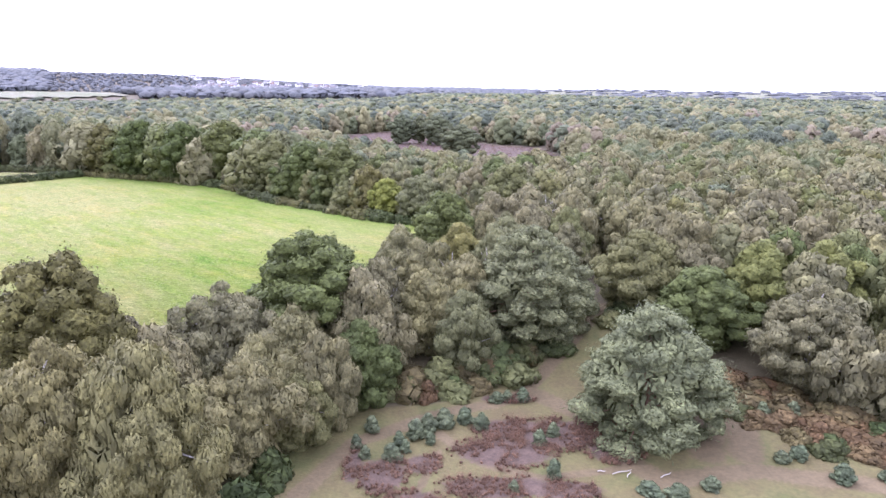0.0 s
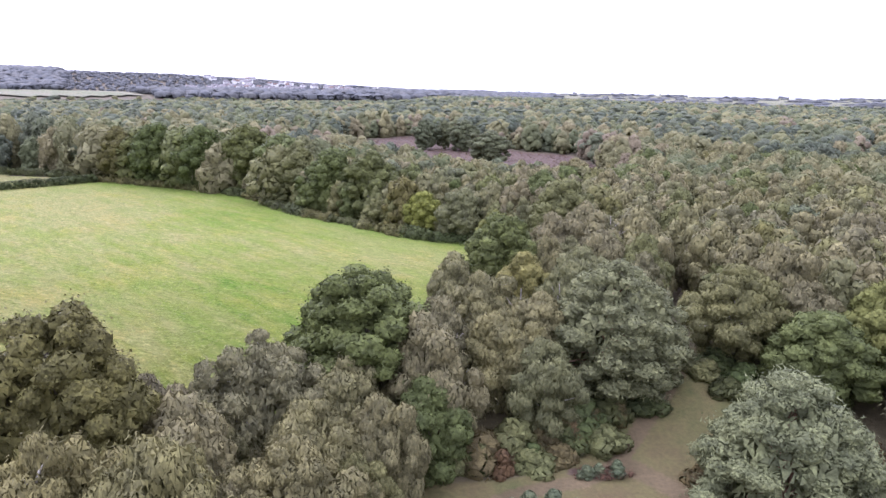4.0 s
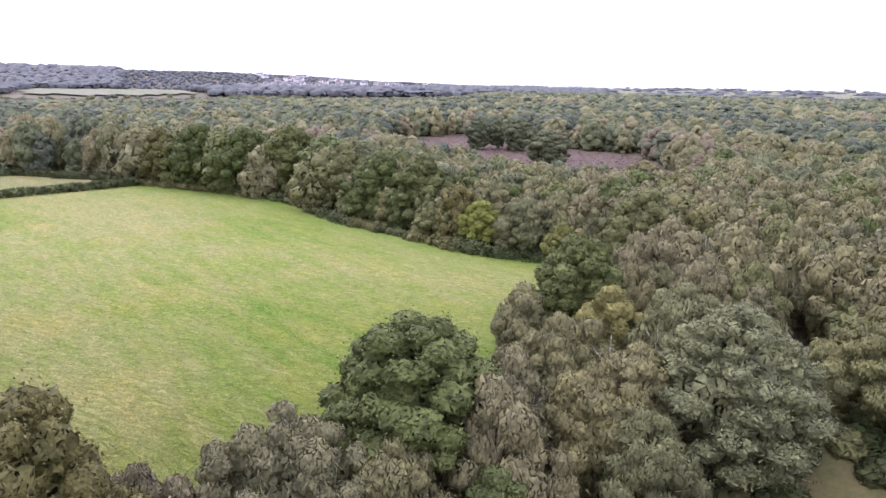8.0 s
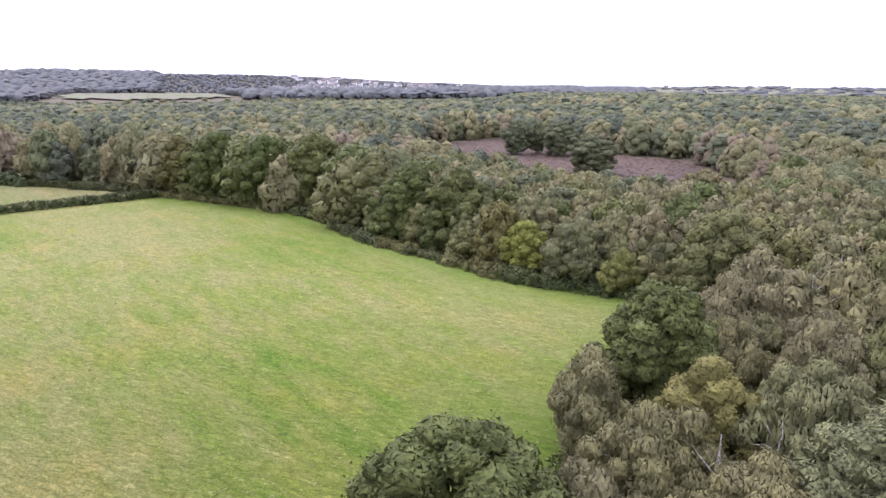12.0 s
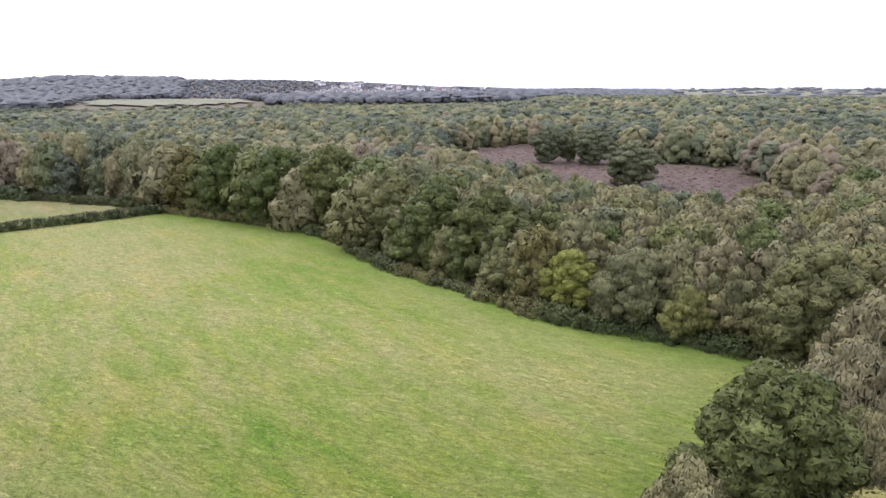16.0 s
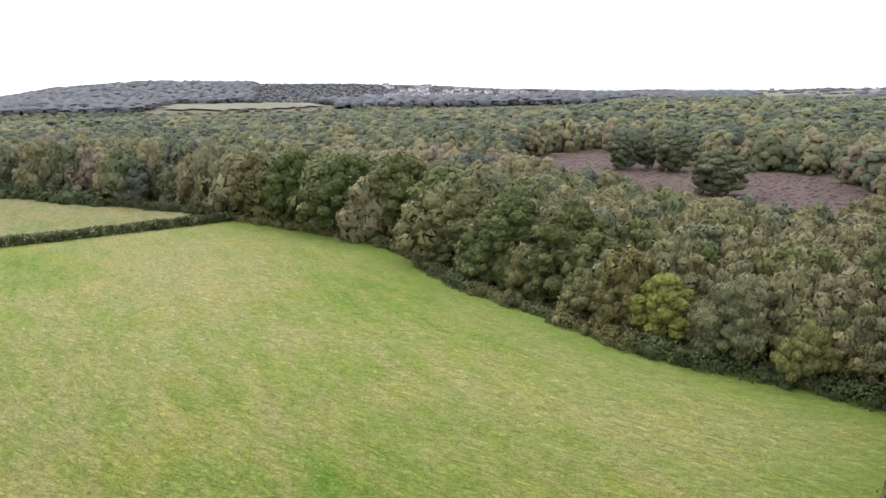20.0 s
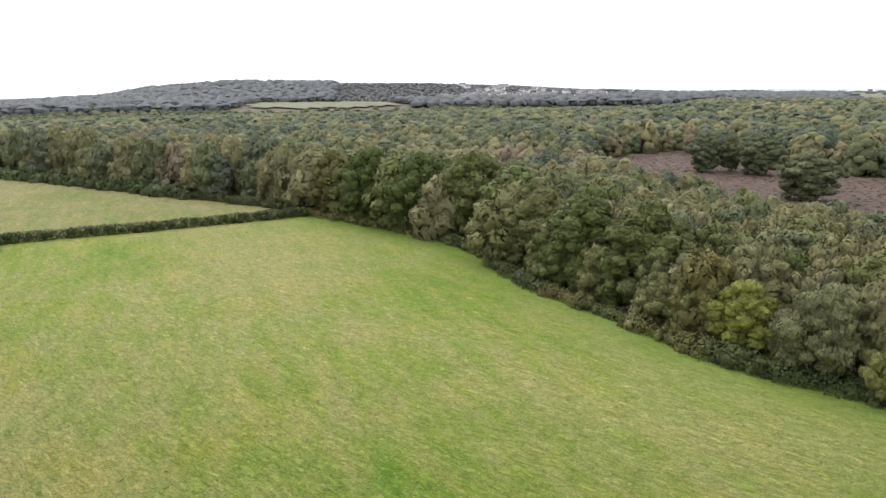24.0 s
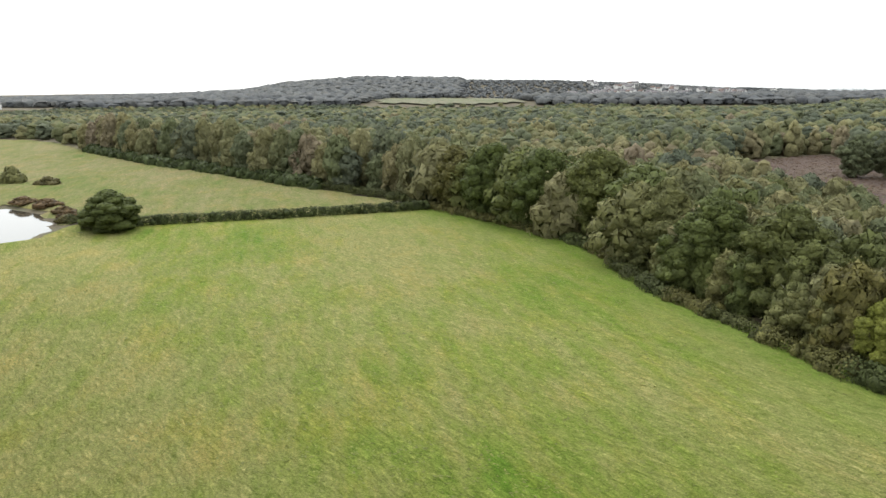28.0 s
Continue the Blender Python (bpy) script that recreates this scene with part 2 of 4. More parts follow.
def make_ground():
    m, n, l, p = material("forest_floor")
    pos = ground_position(n)
    f, g = noise_node(n, l, pos, 0.06, 5), noise_node(n, l, pos, 1.6, 6, 0.7)
    c = ramp(n, l, f, [(0.35, (0.06, 0.048, 0.032)), (0.55, (0.085, 0.07, 0.042)), (0.7, (0.06, 0.065, 0.035))])
    c = blend(n, l, 1.0, c, ramp(n, l, g, [(0.3, (0.6, 0.6, 0.6)), (0.7, (1.4, 1.35, 1.3))]), "MULTIPLY")
    l.new(c, p.inputs["Base Color"])
    relief(n, l, p, g, 0.8, 0.3)
    return m


def make_meadow(name, green, mid, straw, seed):
    m, n, l, p = material(name, 0.95)
    p.inputs["Specular IOR Level"].default_value = 0.06
    pos = ground_position(n)
    mp = n.new("ShaderNodeMapping")
    mp.inputs["Location"].default_value = (seed, seed * 1.7, 0)
    l.new(pos, mp.inputs["Vector"])
    pos = mp.outputs["Vector"]
    broad = noise_node(n, l, pos, 0.022, 4, 0.6, (-40, 0.5, 1.0))
    streak = noise_node(n, l, pos, 0.3, 4, 0.65, (-44, 0.22, 1.0))
    tuft = noise_node(n, l, pos, 1.3, 6, 0.72, (-20, 0.42, 1.2), 1.2)
    patch = noise_node(n, l, pos, 0.11, 5, 0.7, (-40, 0.6, 1.0))
    fine = noise_node(n, l, pos, 5.0, 4, 0.7)
    both = blend(n, l, 0.42, broad, streak)
    c = ramp(n, l, both, [(0.35, green), (0.45, mid), (0.56, straw)])
    c = blend(n, l, 1.0, c, ramp(n, l, tuft, [(0.34, (0.62, 0.68, 0.52)), (0.48, (0.96, 0.97, 0.93)), (0.57, (1.16, 1.13, 1.16)), (0.68, (1.65, 1.55, 1.75))]), "MULTIPLY")
    c = blend(n, l, 1.0, c, ramp(n, l, patch, [(0.32, (0.84, 0.95, 0.78)), (0.5, (1, 1, 1)), (0.66, (1.16, 1.05, 0.95))]), "MULTIPLY")
    c = blend(n, l, 1.0, c, ramp(n, l, fine, [(0.36, (0.68, 0.7, 0.65)), (0.64, (1.32, 1.3, 1.3))]), "MULTIPLY")
    # lush green grass along the trees
    verge = n.new("ShaderNodeAttribute")
    verge.attribute_name = "verge"
    c = blend(n, l, verge.outputs["Fac"], c, blend(n, l, 1.0, green, ramp(n, l, tuft, [(0.3, (0.85, 0.87, 0.8)), (0.7, (1.3, 1.25, 1.3))]), "MULTIPLY"))
    # a position gradient multiplies the colour darker and yellower southwards, lighter northwards
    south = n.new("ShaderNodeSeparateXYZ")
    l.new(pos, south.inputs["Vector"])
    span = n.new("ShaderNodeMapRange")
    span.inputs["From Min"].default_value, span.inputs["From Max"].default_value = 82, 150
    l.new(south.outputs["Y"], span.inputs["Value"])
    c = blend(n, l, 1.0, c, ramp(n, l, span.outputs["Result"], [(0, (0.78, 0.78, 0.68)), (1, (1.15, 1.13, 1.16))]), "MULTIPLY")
    l.new(c, p.inputs["Base Color"])
    relief(n, l, p, tuft, 0.9, 0.35)
    return m


def make_clearing():
    """Sandy turf, worn path and heather litter, laid out by the sheet's own masks."""
    m, n, l, p = material("heath_turf")
    pos = ground_position(n)
    broad, fine = noise_node(n, l, pos, 0.16, 5, 0.65), noise_node(n, l, pos, 2.2, 6, 0.7)
    turf = ramp(n, l, broad, [(0.35, (0.068, 0.07, 0.022)), (0.5, (0.092, 0.08, 0.03)), (0.65, (0.084, 0.066, 0.028))])
    sand = ramp(n, l, broad, [(0.4, (0.08, 0.06, 0.03)), (0.6, (0.106, 0.08, 0.042))])
    litter = ramp(n, l, fine, [(0.35, (0.05, 0.034, 0.025)), (0.65, (0.082, 0.056, 0.04))])
    masks = n.new("ShaderNodeVertexColor")
    masks.layer_name = "cover"
    sep = n.new("ShaderNodeSeparateColor")
    l.new(masks.outputs["Color"], sep.inputs["Color"])

    def ragged(mask):
        add = n.new("ShaderNodeMath")
        add.operation = "ADD"
        l.new(mask, add.inputs[0])
        l.new(fine, add.inputs[1])
        return ramp(n, l, add.outputs[0], [(0.8, (0, 0, 0)), (1.12, (1, 1, 1))])
    c = blend(n, l, ragged(sep.outputs[0]), turf, sand)
    c = blend(n, l, ragged(sep.outputs[1]), c, litter)
    c = blend(n, l, ragged(sep.outputs[2]), c, (0.07, 0.058, 0.03))
    c = blend(n, l, 1.0, c, ramp(n, l, fine, [(0.3, (0.75, 0.75, 0.75)), (0.7, (1.22, 1.2, 1.2))]), "MULTIPLY")
    l.new(c, p.inputs["Base Color"])
    relief(n, l, p, fine, 0.6, 0.15)
    return m


def make_heath():
    m, n, l, p = material("heather_moor")
    pos = ground_position(n)
    f, g = noise_node(n, l, pos, 0.07, 5, 0.7, (20, 1, 0.5)), noise_node(n, l, pos, 0.9, 6, 0.75)
    c = ramp(n, l, f, [(0.35, (0.058, 0.04, 0.031)), (0.5, (0.078, 0.053, 0.041)), (0.62, (0.08, 0.057, 0.038)), (0.75, (0.11, 0.088, 0.05))])
    c = blend(n, l, 1.0, c, ramp(n, l, g, [(0.3, (0.55, 0.55, 0.55)), (0.7, (1.4, 1.35, 1.4))]), "MULTIPLY")
    l.new(c, p.inputs["Base Color"])
    relief(n, l, p, g, 1.0, 0.5)
    return m


FLOOR = make_ground()
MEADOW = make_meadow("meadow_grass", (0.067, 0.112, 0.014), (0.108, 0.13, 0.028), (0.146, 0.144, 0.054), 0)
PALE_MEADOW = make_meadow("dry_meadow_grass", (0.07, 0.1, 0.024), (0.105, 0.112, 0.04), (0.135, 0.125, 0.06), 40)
# pale grass of the pasture; on the far plain this colour imitates haze
GRASS_AND_HAZE = make_meadow("far_grass_and_haze", (0.095, 0.105, 0.066), (0.11, 0.115, 0.078), (0.125, 0.122, 0.092), 90)
TURF = make_clearing()
MOOR = make_heath()


def make_plain(name, col, rough=0.8, grain=8.0):
    m, n, l, p = material(name, rough)
    f = noise_node(n, l, n.new("ShaderNodeTexCoord").outputs["Object"], grain, 4)
    l.new(ramp(n, l, f, [(0.3, tuple(0.82 * c for c in col)), (0.7, tuple(min(1, 1.1 * c) for c in col))]), p.inputs["Base Color"])
    return m


RENDERED = make_plain("white_render", (0.6, 0.59, 0.57), 0.8, 0.5)
SLATE = make_plain("slate_roof", (0.13, 0.12, 0.125), 0.7, 0.5)
TILE = make_plain("brown_tile_roof", (0.12, 0.08, 0.066), 0.8, 0.5)
SHEET = make_plain("white_metal_sheet", (0.78, 0.80, 0.82), 0.4, 0.05)
GLASS_DARK = make_plain("window_glass", (0.04, 0.045, 0.05), 0.15)
LOG = make_plain("bleached_log", (0.30, 0.27, 0.23), 0.9)
WATER, _n, _l, _p = material("pond_water", 0.04)
_p.inputs["Base Color"].default_value = (0.05, 0.045, 0.035, 1)
_p.inputs["Specular IOR Level"].default_value = 0.5
relief(_n, _l, _p, noise_node(_n, _l, ground_position(_n), 1.2, 3), 0.05, 0.05)


# ---- mesh helpers ----
def mesh_of(name, verts, faces, mat, smooth=False, shade=None):
    """A mesh from arrays of places and of faces, all with as many corners."""
    verts, faces = np.asarray(verts, np.float32), np.asarray(faces, np.int32)
    me = bpy.data.meshes.new(name)
    me.vertices.add(len(verts))
    me.vertices.foreach_set("co", verts.ravel())
    k = faces.shape[1]
    me.loops.add(faces.size)
    me.loops.foreach_set("vertex_index", faces.ravel())
    me.polygons.add(len(faces))
    me.polygons.foreach_set("loop_start", np.arange(len(faces), dtype=np.int32) * k)
    me.polygons.foreach_set("loop_total", np.full(len(faces), k, np.int32))
    if smooth or shade is not None:
        me.polygons.foreach_set("use_smooth", np.ones(len(faces), bool))
    me.materials.append(mat)
    me.update(calc_edges=True)
    if shade is not None:
        me.normals_split_custom_set_from_vertices(np.asarray(shade, np.float32))
    return me


def part(name, me, parent, label=""):
    ob = new(name, me)
    ob.parent = parent
    return tagged(ob, label) if label else ob


def join(pieces):
    """One array of places, one of faces (and one of normals) from several."""
    starts = np.cumsum([0] + [len(p[0]) for p in pieces])
    joined = [np.concatenate([p[0] for p in pieces]), np.concatenate([np.asarray(p[1]) + at for p, at in zip(pieces, starts)])]
    if len(pieces[0]) > 2:
        joined.append(np.concatenate([p[2] for p in pieces]))
    return joined


def unit(v):
    return v / np.maximum(np.linalg.norm(v, axis=-1, keepdims=True), 1e-9)


def leaves(rng, centres, normals, size, long=1.6, lie=None, shade=None, loose=0.45, thin=0.55):
    """Small three-cornered leaf sprays that lie across their normals; lie: the way along which they hang; shade: the way the
    spray as a whole faces, which rounds the light on it. Gives places, faces and normals."""
    count = len(centres)
    shade = unit(normals if shade is None else shade)
    normals = unit(unit(normals) + rng.normal(0, loose, (count, 3)))
    way = rng.normal(0, 1, (count, 3)) if lie is None else lie + rng.normal(0, 0.4, (count, 3))
    u = unit(way - (way * normals).sum(1, keepdims=True) * normals)
    v = np.cross(normals, u)
    s = (size * rng.uniform(0.65, 1.35, count))[:, None]
    ring = [centres + u * s * long * 0.6, centres - u * s * long * 0.4 + v * s * thin, centres - u * s * long * 0.4 - v * s * thin]
    return np.stack(ring, 1).reshape(-1, 3), np.arange(count * 3).reshape(-1, 3), np.repeat(unit(0.72 * shade + 0.28 * normals), 3, 0)


def tube(points, radii, sides=6):
    points, radii = np.asarray(points, float), np.asarray(radii, float)
    along = unit(np.gradient(points, axis=0))
    side = unit(np.cross(along, (0.31, 0.95, 0.12)))
    other = np.cross(along, side)
    a = np.linspace(0, 2 * np.pi, sides, endpoint=False)
    rings = points[:, None] + radii[:, None, None] * (np.cos(a)[None, :, None] * side[:, None] + np.sin(a)[None, :, None] * other[:, None])
    k = np.arange(len(points) - 1)[:, None] * sides
    i, j = np.arange(sides)[None], (np.arange(sides)[None] + 1) % sides
    faces = np.stack([k + i, k + j, k + sides + j, k + sides + i], -1).reshape(-1, 4)
    return rings.reshape(-1, 3), faces


SHAPES = {
    # how far the lobes stand out; crown's foot and widest place, its width at the foot; puff height and width; leaf length, width, hang and lie
    "oak": dict(dome=0.38, lobe=0.09, foot=0.08, wide=0.5, skirt=0.6, tall=0.86, spread=1.0, puff=1.0, long=1.1, thin=0.5, hang=0.0, spray=(1.0, 1.0), flat=0.9),
    "birch": dict(dome=0.44, lobe=0.2, foot=0.06, wide=0.52, skirt=0.52, tall=1.0, spread=1.0, puff=0.95, long=2.6, thin=0.26, hang=1.7, spray=(0.7, 1.3), flat=0.6),
    "pine": dict(dome=0.5, lobe=0.1, foot=0.0, wide=0.36, skirt=0.74, tall=0.85, spread=1.05, puff=0.9, long=2.3, thin=0.28, hang=-1.3, spray=(0.72, 0.95), flat=0.5),
    "scots": dict(dome=0.42, lobe=0.16, foot=0.16, wide=0.52, skirt=0.5, tall=0.8, spread=1.1, puff=0.95, long=1.8, thin=0.36, hang=-0.9, spray=(0.9, 1.1), flat=0.6),
    "bush": dict(dome=0.5, lobe=0.12, foot=0.0, wide=0.35, skirt=0.8, tall=1.7, spread=0.95, puff=1.0, long=1.3, thin=0.45, hang=-0.2, spray=(0.9, 1.1), flat=0.8),
}
TALL, WIDE = 12.0, 5.0


def ball(level):
    """The places on a unit ball and its three-cornered faces."""
    bm = bmesh.new()
    bmesh.ops.create_icosphere(bm, subdivisions=level, radius=1)
    bm.verts.index_update()
    found = np.array([v.co[:] for v in bm.verts]), np.array([[v.index for v in f.verts] for f in bm.faces])
    bm.free()
    return found


BALLS = {level: ball(level) for level in (1, 2, 3, 4)}


def knobs(rng, centre, size, axes, out, level, rough, hidden=-0.3, split=None):
    """Solid knobbly lumps of foliage round the centres, without the sides that face into the tree. Gives places, faces, normals."""
    d, faces = BALLS[level]
    count = len(centre)
    swell = 1 + rng.uniform(-rough, rough, (count, len(d)))
    a = rng.uniform(0, 2 * np.pi, count)
    c, s = np.cos(a)[:, None], np.sin(a)[:, None]
    turned = np.stack([c * d[:, 0] - s * d[:, 1], s * d[:, 0] + c * d[:, 1], np.broadcast_to(d[:, 2], (count, len(d)))], -1)
    places = centre[:, None] + turned * swell[..., None] * size[:, None, None] * np.asarray(axes, float)
    face_way = turned[:, faces].mean(2)
    seen = (face_way * out[:, None]).sum(-1) > hidden
    faces = (faces[None] + (np.arange(count) * len(d))[:, None, None])[seen]
    places = places.reshape(-1, 3)
    used, faces = np.unique(faces, return_inverse=True)
    places, faces = places[used], faces.reshape(-1, 3)
    p = places[faces]
    across = np.cross(p[:, 1] - p[:, 0], p[:, 2] - p[:, 0])
    normals = np.zeros_like(places)
    for k in range(3):
        np.add.at(normals, faces[:, k], across)
    normals = unit(normals)
    if split is not None:
        # every facet a leaf spray of its own, tilted and a little loose
        flat = unit(across)
        middle = p.mean(1, keepdims=True)
        edge = np.linalg.norm(p[:, 1] - p[:, 0], axis=1)[:, None, None]
        p = middle + (p - middle) * rng.uniform(0.85, 1.35, (len(p), 1, 1)) * np.array([split[0], split[0], split[1]]) + rng.normal(0, 0.16, p.shape) * edge * np.array([split[0], split[0], split[1]])
        places, normals = p.reshape(-1, 3), unit(0.72 * normals[faces].reshape(-1, 3) + 0.28 * np.repeat(flat, 3, 0))
        faces = np.arange(len(places)).reshape(-1, 3)
    return places, faces, normals


def crown(rng, kind, puffs, twigs, per, leaf, level=1, solid=0.84, rough=0.2):
    """Knobbly boughs over an uneven crown 12 m high and 5 m in radius, with leaf sprays standing out of each.
    Gives places, faces and normals, and the boughs' centres."""
    s = SHAPES[kind]
    first, second, third = rng.uniform(0, 6, 3)

    def girth_at(u, turn):
        lobes = 1 + s["lobe"] * np.sin(turn * 2 + first) + 0.7 * s["lobe"] * np.sin(turn * 3 + second + 5 * u) + 0.06 * np.sin(turn * 5 + third - 9 * u)
        below, above = np.clip(u / s["wide"], 0, 1), np.clip((1 - u) / (1 - s["wide"]), 0, 1)
        return np.where(u < s["wide"], s["skirt"] + (1 - s["skirt"]) * np.sin(below * np.pi / 2), above ** s["dome"]) * lobes

    k = np.arange(puffs)
    steps = np.linspace(0, 1, 60)
    share = np.cumsum(girth_at(steps, 0 * steps) + 0.25)
    u = np.interp((puffs - k - 0.5) / puffs, share / share[-1], steps)
    turn = k * 2.39996 + rng.uniform(-0.5, 0.5, puffs)
    girth = girth_at(u, turn)
    deep = rng.uniform(0.7, 1.1, puffs)
    puff_r = WIDE * rng.uniform(0.21, 0.4, puffs) * (60 / puffs) ** 0.5 * s["puff"]
    r = np.maximum(WIDE * girth * deep - 0.6 * puff_r, 0)
    z = TALL * (s["foot"] + (1 - s["foot"]) * u) - 0.6 * puff_r * s["tall"] + rng.normal(0, 0.35, puffs)
    centre = np.stack([r * np.cos(turn), r * np.sin(turn), np.maximum(z, puff_r * 0.5)], 1)
    out = unit(np.stack([np.cos(turn) * girth, np.sin(turn) * girth, 0.15 + 1.1 * u], 1))
    axes = np.array([s["spread"], s["spread"], s["tall"]])
    spray = None if level == 1 else s["spray"] if level > 2 else (0.85, 1.0)
    body = knobs(rng, centre, puff_r * solid, axes, out, level, rough, -0.3 if per > 3 else 0.0, spray)
    # twigs stand out of each bough, and the leaf sprays crowd round their ends
    j = np.repeat(k, twigs)
    twig_way = unit(rng.normal(0, 1, (len(j), 3)) + 0.8 * out[j] + np.array([0, 0, 0.35]))
    ends = centre[j] + twig_way * (rng.uniform(0.72, 1.12, len(j)) * puff_r[j])[:, None] * axes
    i = np.repeat(np.arange(len(j)), per)
    stray = rng.normal(0, 1, (len(i), 3)) * (puff_r[j[i]] * 0.68 / twigs ** 0.5)[:, None] * axes
    where = ends[i] + stray
    way = unit(twig_way[i] + 0.9 * stray / puff_r[j[i]][:, None])
    lie, long, thin = None, s["long"], s["thin"]
    if twigs > 6 and s["hang"]:
        lie = np.array([0, 0, -s["hang"]]) + 0.7 * way
        if s["hang"] > 0:
            where[:, 2] -= rng.random(len(i)) ** 2 * puff_r[j[i]] * 0.7
    elif twigs <= 6:
        long, thin = 1.2, 0.55
    where[:, 2] = np.maximum(where[:, 2], 0.15)
    grown = leaves(rng, where, way * s["flat"] + np.array([0, 0, 0.35]), leaf, long, lie, way + 0.25 * out[j[i]], 0.45, thin)
    inner = np.array([[0, 0, TALL * (s["foot"] + (1 - s["foot"]) * 0.45)]])
    core = knobs(rng, inner, np.ones(1), (WIDE * 0.64, WIDE * 0.64, TALL * (1 - s["foot"]) * (0.39 if level > 1 else 0.3)), np.array([[0, 0, 1.0]]), level + 1 if level > 1 else 1, 0.15, -2, spray)
    return join([grown, body, core] if kind != "bush" else [grown, body]), centre


def limbs(rng, kind, centre, number, base=0.26, lean=0.4):
    """A tapered, slightly bent trunk with limbs that reach to the puffs."""
    top = TALL * 0.86
    zs = np.linspace(-0.5, top, 9)
    bend = np.cumsum(rng.normal(0, lean * 0.25, (9, 2)), 0) * np.linspace(0, 1, 9)[:, None]
    spine = np.column_stack([bend, zs])
    pieces = [tube(spine, base * (1.12 - np.linspace(0, 1, 9)) ** 0.9)]
    for c in centre[rng.permutation(len(centre))[:number]]:
        z = np.clip(c[2] - rng.uniform(0.5, 0.35 * TALL), TALL * 0.12, top * 0.95)
        a = np.array([np.interp(z, zs, spine[:, 0]), np.interp(z, zs, spine[:, 1]), z])
        mid = (a + c) / 2 + np.array([0, 0, 0.5]) + rng.normal(0, 0.25, 3)
        pieces.append(tube(np.array([a, (a + mid) / 2 + rng.normal(0, 0.1, 3), mid, c]), base * np.array([0.42, 0.34, 0.24, 0.08]), 5))
    return join(pieces)


# boughs, twigs on each, leaf sprays on each twig, their size, limbs, roundness of the boughs
DETAIL = {"big": (150, 7, 8, 0.14, 22, 3), "near": (78, 8, 9, 0.15, 14, 3), "mid": (50, 7, 4, 0.24, 6, 2), "far": (34, 5, 2, 0.32, 3, 2), "bush": (18, 7, 6, 0.2, 5, 2)}
SEEDS = {"oak": 11, "birch": 23, "pine": 37, "scots": 53, "bush": 71}
made_meshes = {}


def tree_meshes(kind, mat, bark, detail, variant):
    key = (kind, mat.name, detail, variant)
    if key not in made_meshes:
        puffs, twigs, per, leaf, number, level = DETAIL[detail]
        r = np.random.default_rng(SEEDS[kind] + 101 * variant)
        (v, f, n), c = crown(r, kind, puffs, twigs, per, leaf, level)
        made_meshes[key] = (mesh_of("crown", v, f, mat, shade=n), mesh_of("trunk", *limbs(r, kind, c, number), bark, True))
    return made_meshes[key]


def tree(name, kind, mat, bark, x, y, tall, wide, label, category="tree", group="", detail="near", variant=0, turn=None):
    """A tree or bush with a trunk and a crown, tall metres high and wide metres in radius."""
    crown_mesh, trunk_mesh = tree_meshes(kind, mat, bark, detail, variant)
    root = new(name)
    root.empty_display_size = 0.5
    if turn is None:
        turn = random.uniform(0, 360)
    z = float(height(x, y))
    root.matrix_basis = pose(x, y, z - 0.1, 0, 0, turn) @ Matrix.Diagonal((wide / WIDE, wide / WIDE, tall / TALL, 1))
    part("trunk", trunk_mesh, root)
    part("crown", crown_mesh, root)
    return tagged(root, label, category, group)


# ---- ground ----
def sheet(name, me, label, category):
    return tagged(new(name, me), label, category, kind="structure")


def axis(lo, hi, fine, a, b):
    """Places along one axis, close together from a to b and ever wider outwards."""
    mid = np.arange(a, b + fine, fine)
    up, step = [mid[-1]], fine
    while up[-1] < hi:
        step *= 1.065
        up.append(up[-1] + step)
    down, step = [mid[0]], fine
    while down[-1] > lo:
        step *= 1.065
        down.append(down[-1] - step)
    return np.array(down[:0:-1] + list(mid) + up[1:])


def grid(xs, ys):
    gx, gy = np.meshgrid(xs, ys)
    w = len(xs)
    i = (np.arange(len(ys) - 1)[:, None] * w + np.arange(w - 1)[None]).ravel()
    return gx.ravel(), gy.ravel(), np.stack([i, i + 1, i + w + 1, i + w], 1)


gx, gy, gf = grid(axis(-4600, 4600, 5, -330, 240), axis(-4600, 4700, 5, -30, 480))
sunk = np.zeros(len(gx))
for outline in (FIELD, FAR_FIELD, HEATH):
    sunk += 0.5 * inside(outline, gx, gy) * ease(0, 4, gap(outline, gx, gy))
sunk += 0.5 * ((gx > -18) & (gx < 72) & (gy > 18) & (gy < 102))
sheet("ground", mesh_of("ground", np.column_stack([gx, gy, height(gx, gy) - sunk]), gf, FLOOR, True), "dark leaf-littered woodland floor reaching to the horizon", "ground")


def lay(name, outline, step, mat, lift, label, category, lumps=0.0, over=0.0):
    """A sheet of turf over the ground within an outline."""
    p = np.array(outline)
    x, y, f = grid(np.arange(p[:, 0].min() - step, p[:, 0].max() + step, step), np.arange(p[:, 1].min() - step, p[:, 1].max() + step, step))
    mx, my = x[f].mean(1), y[f].mean(1)
    f = f[inside(outline, mx, my) | (gap(outline, mx, my) < over)]
    used, f = np.unique(f, return_inverse=True)
    x, y = x[used], y[used]
    z = height(x, y) + lift
    if lumps:
        z = z + lumps * np.array([noise.noise((a * 0.35, b * 0.35, 3)) for a, b in zip(x, y)])
    return sheet(name, mesh_of(name, np.column_stack([x, y, z]), f.reshape(-1, 4), mat, True), label, category)


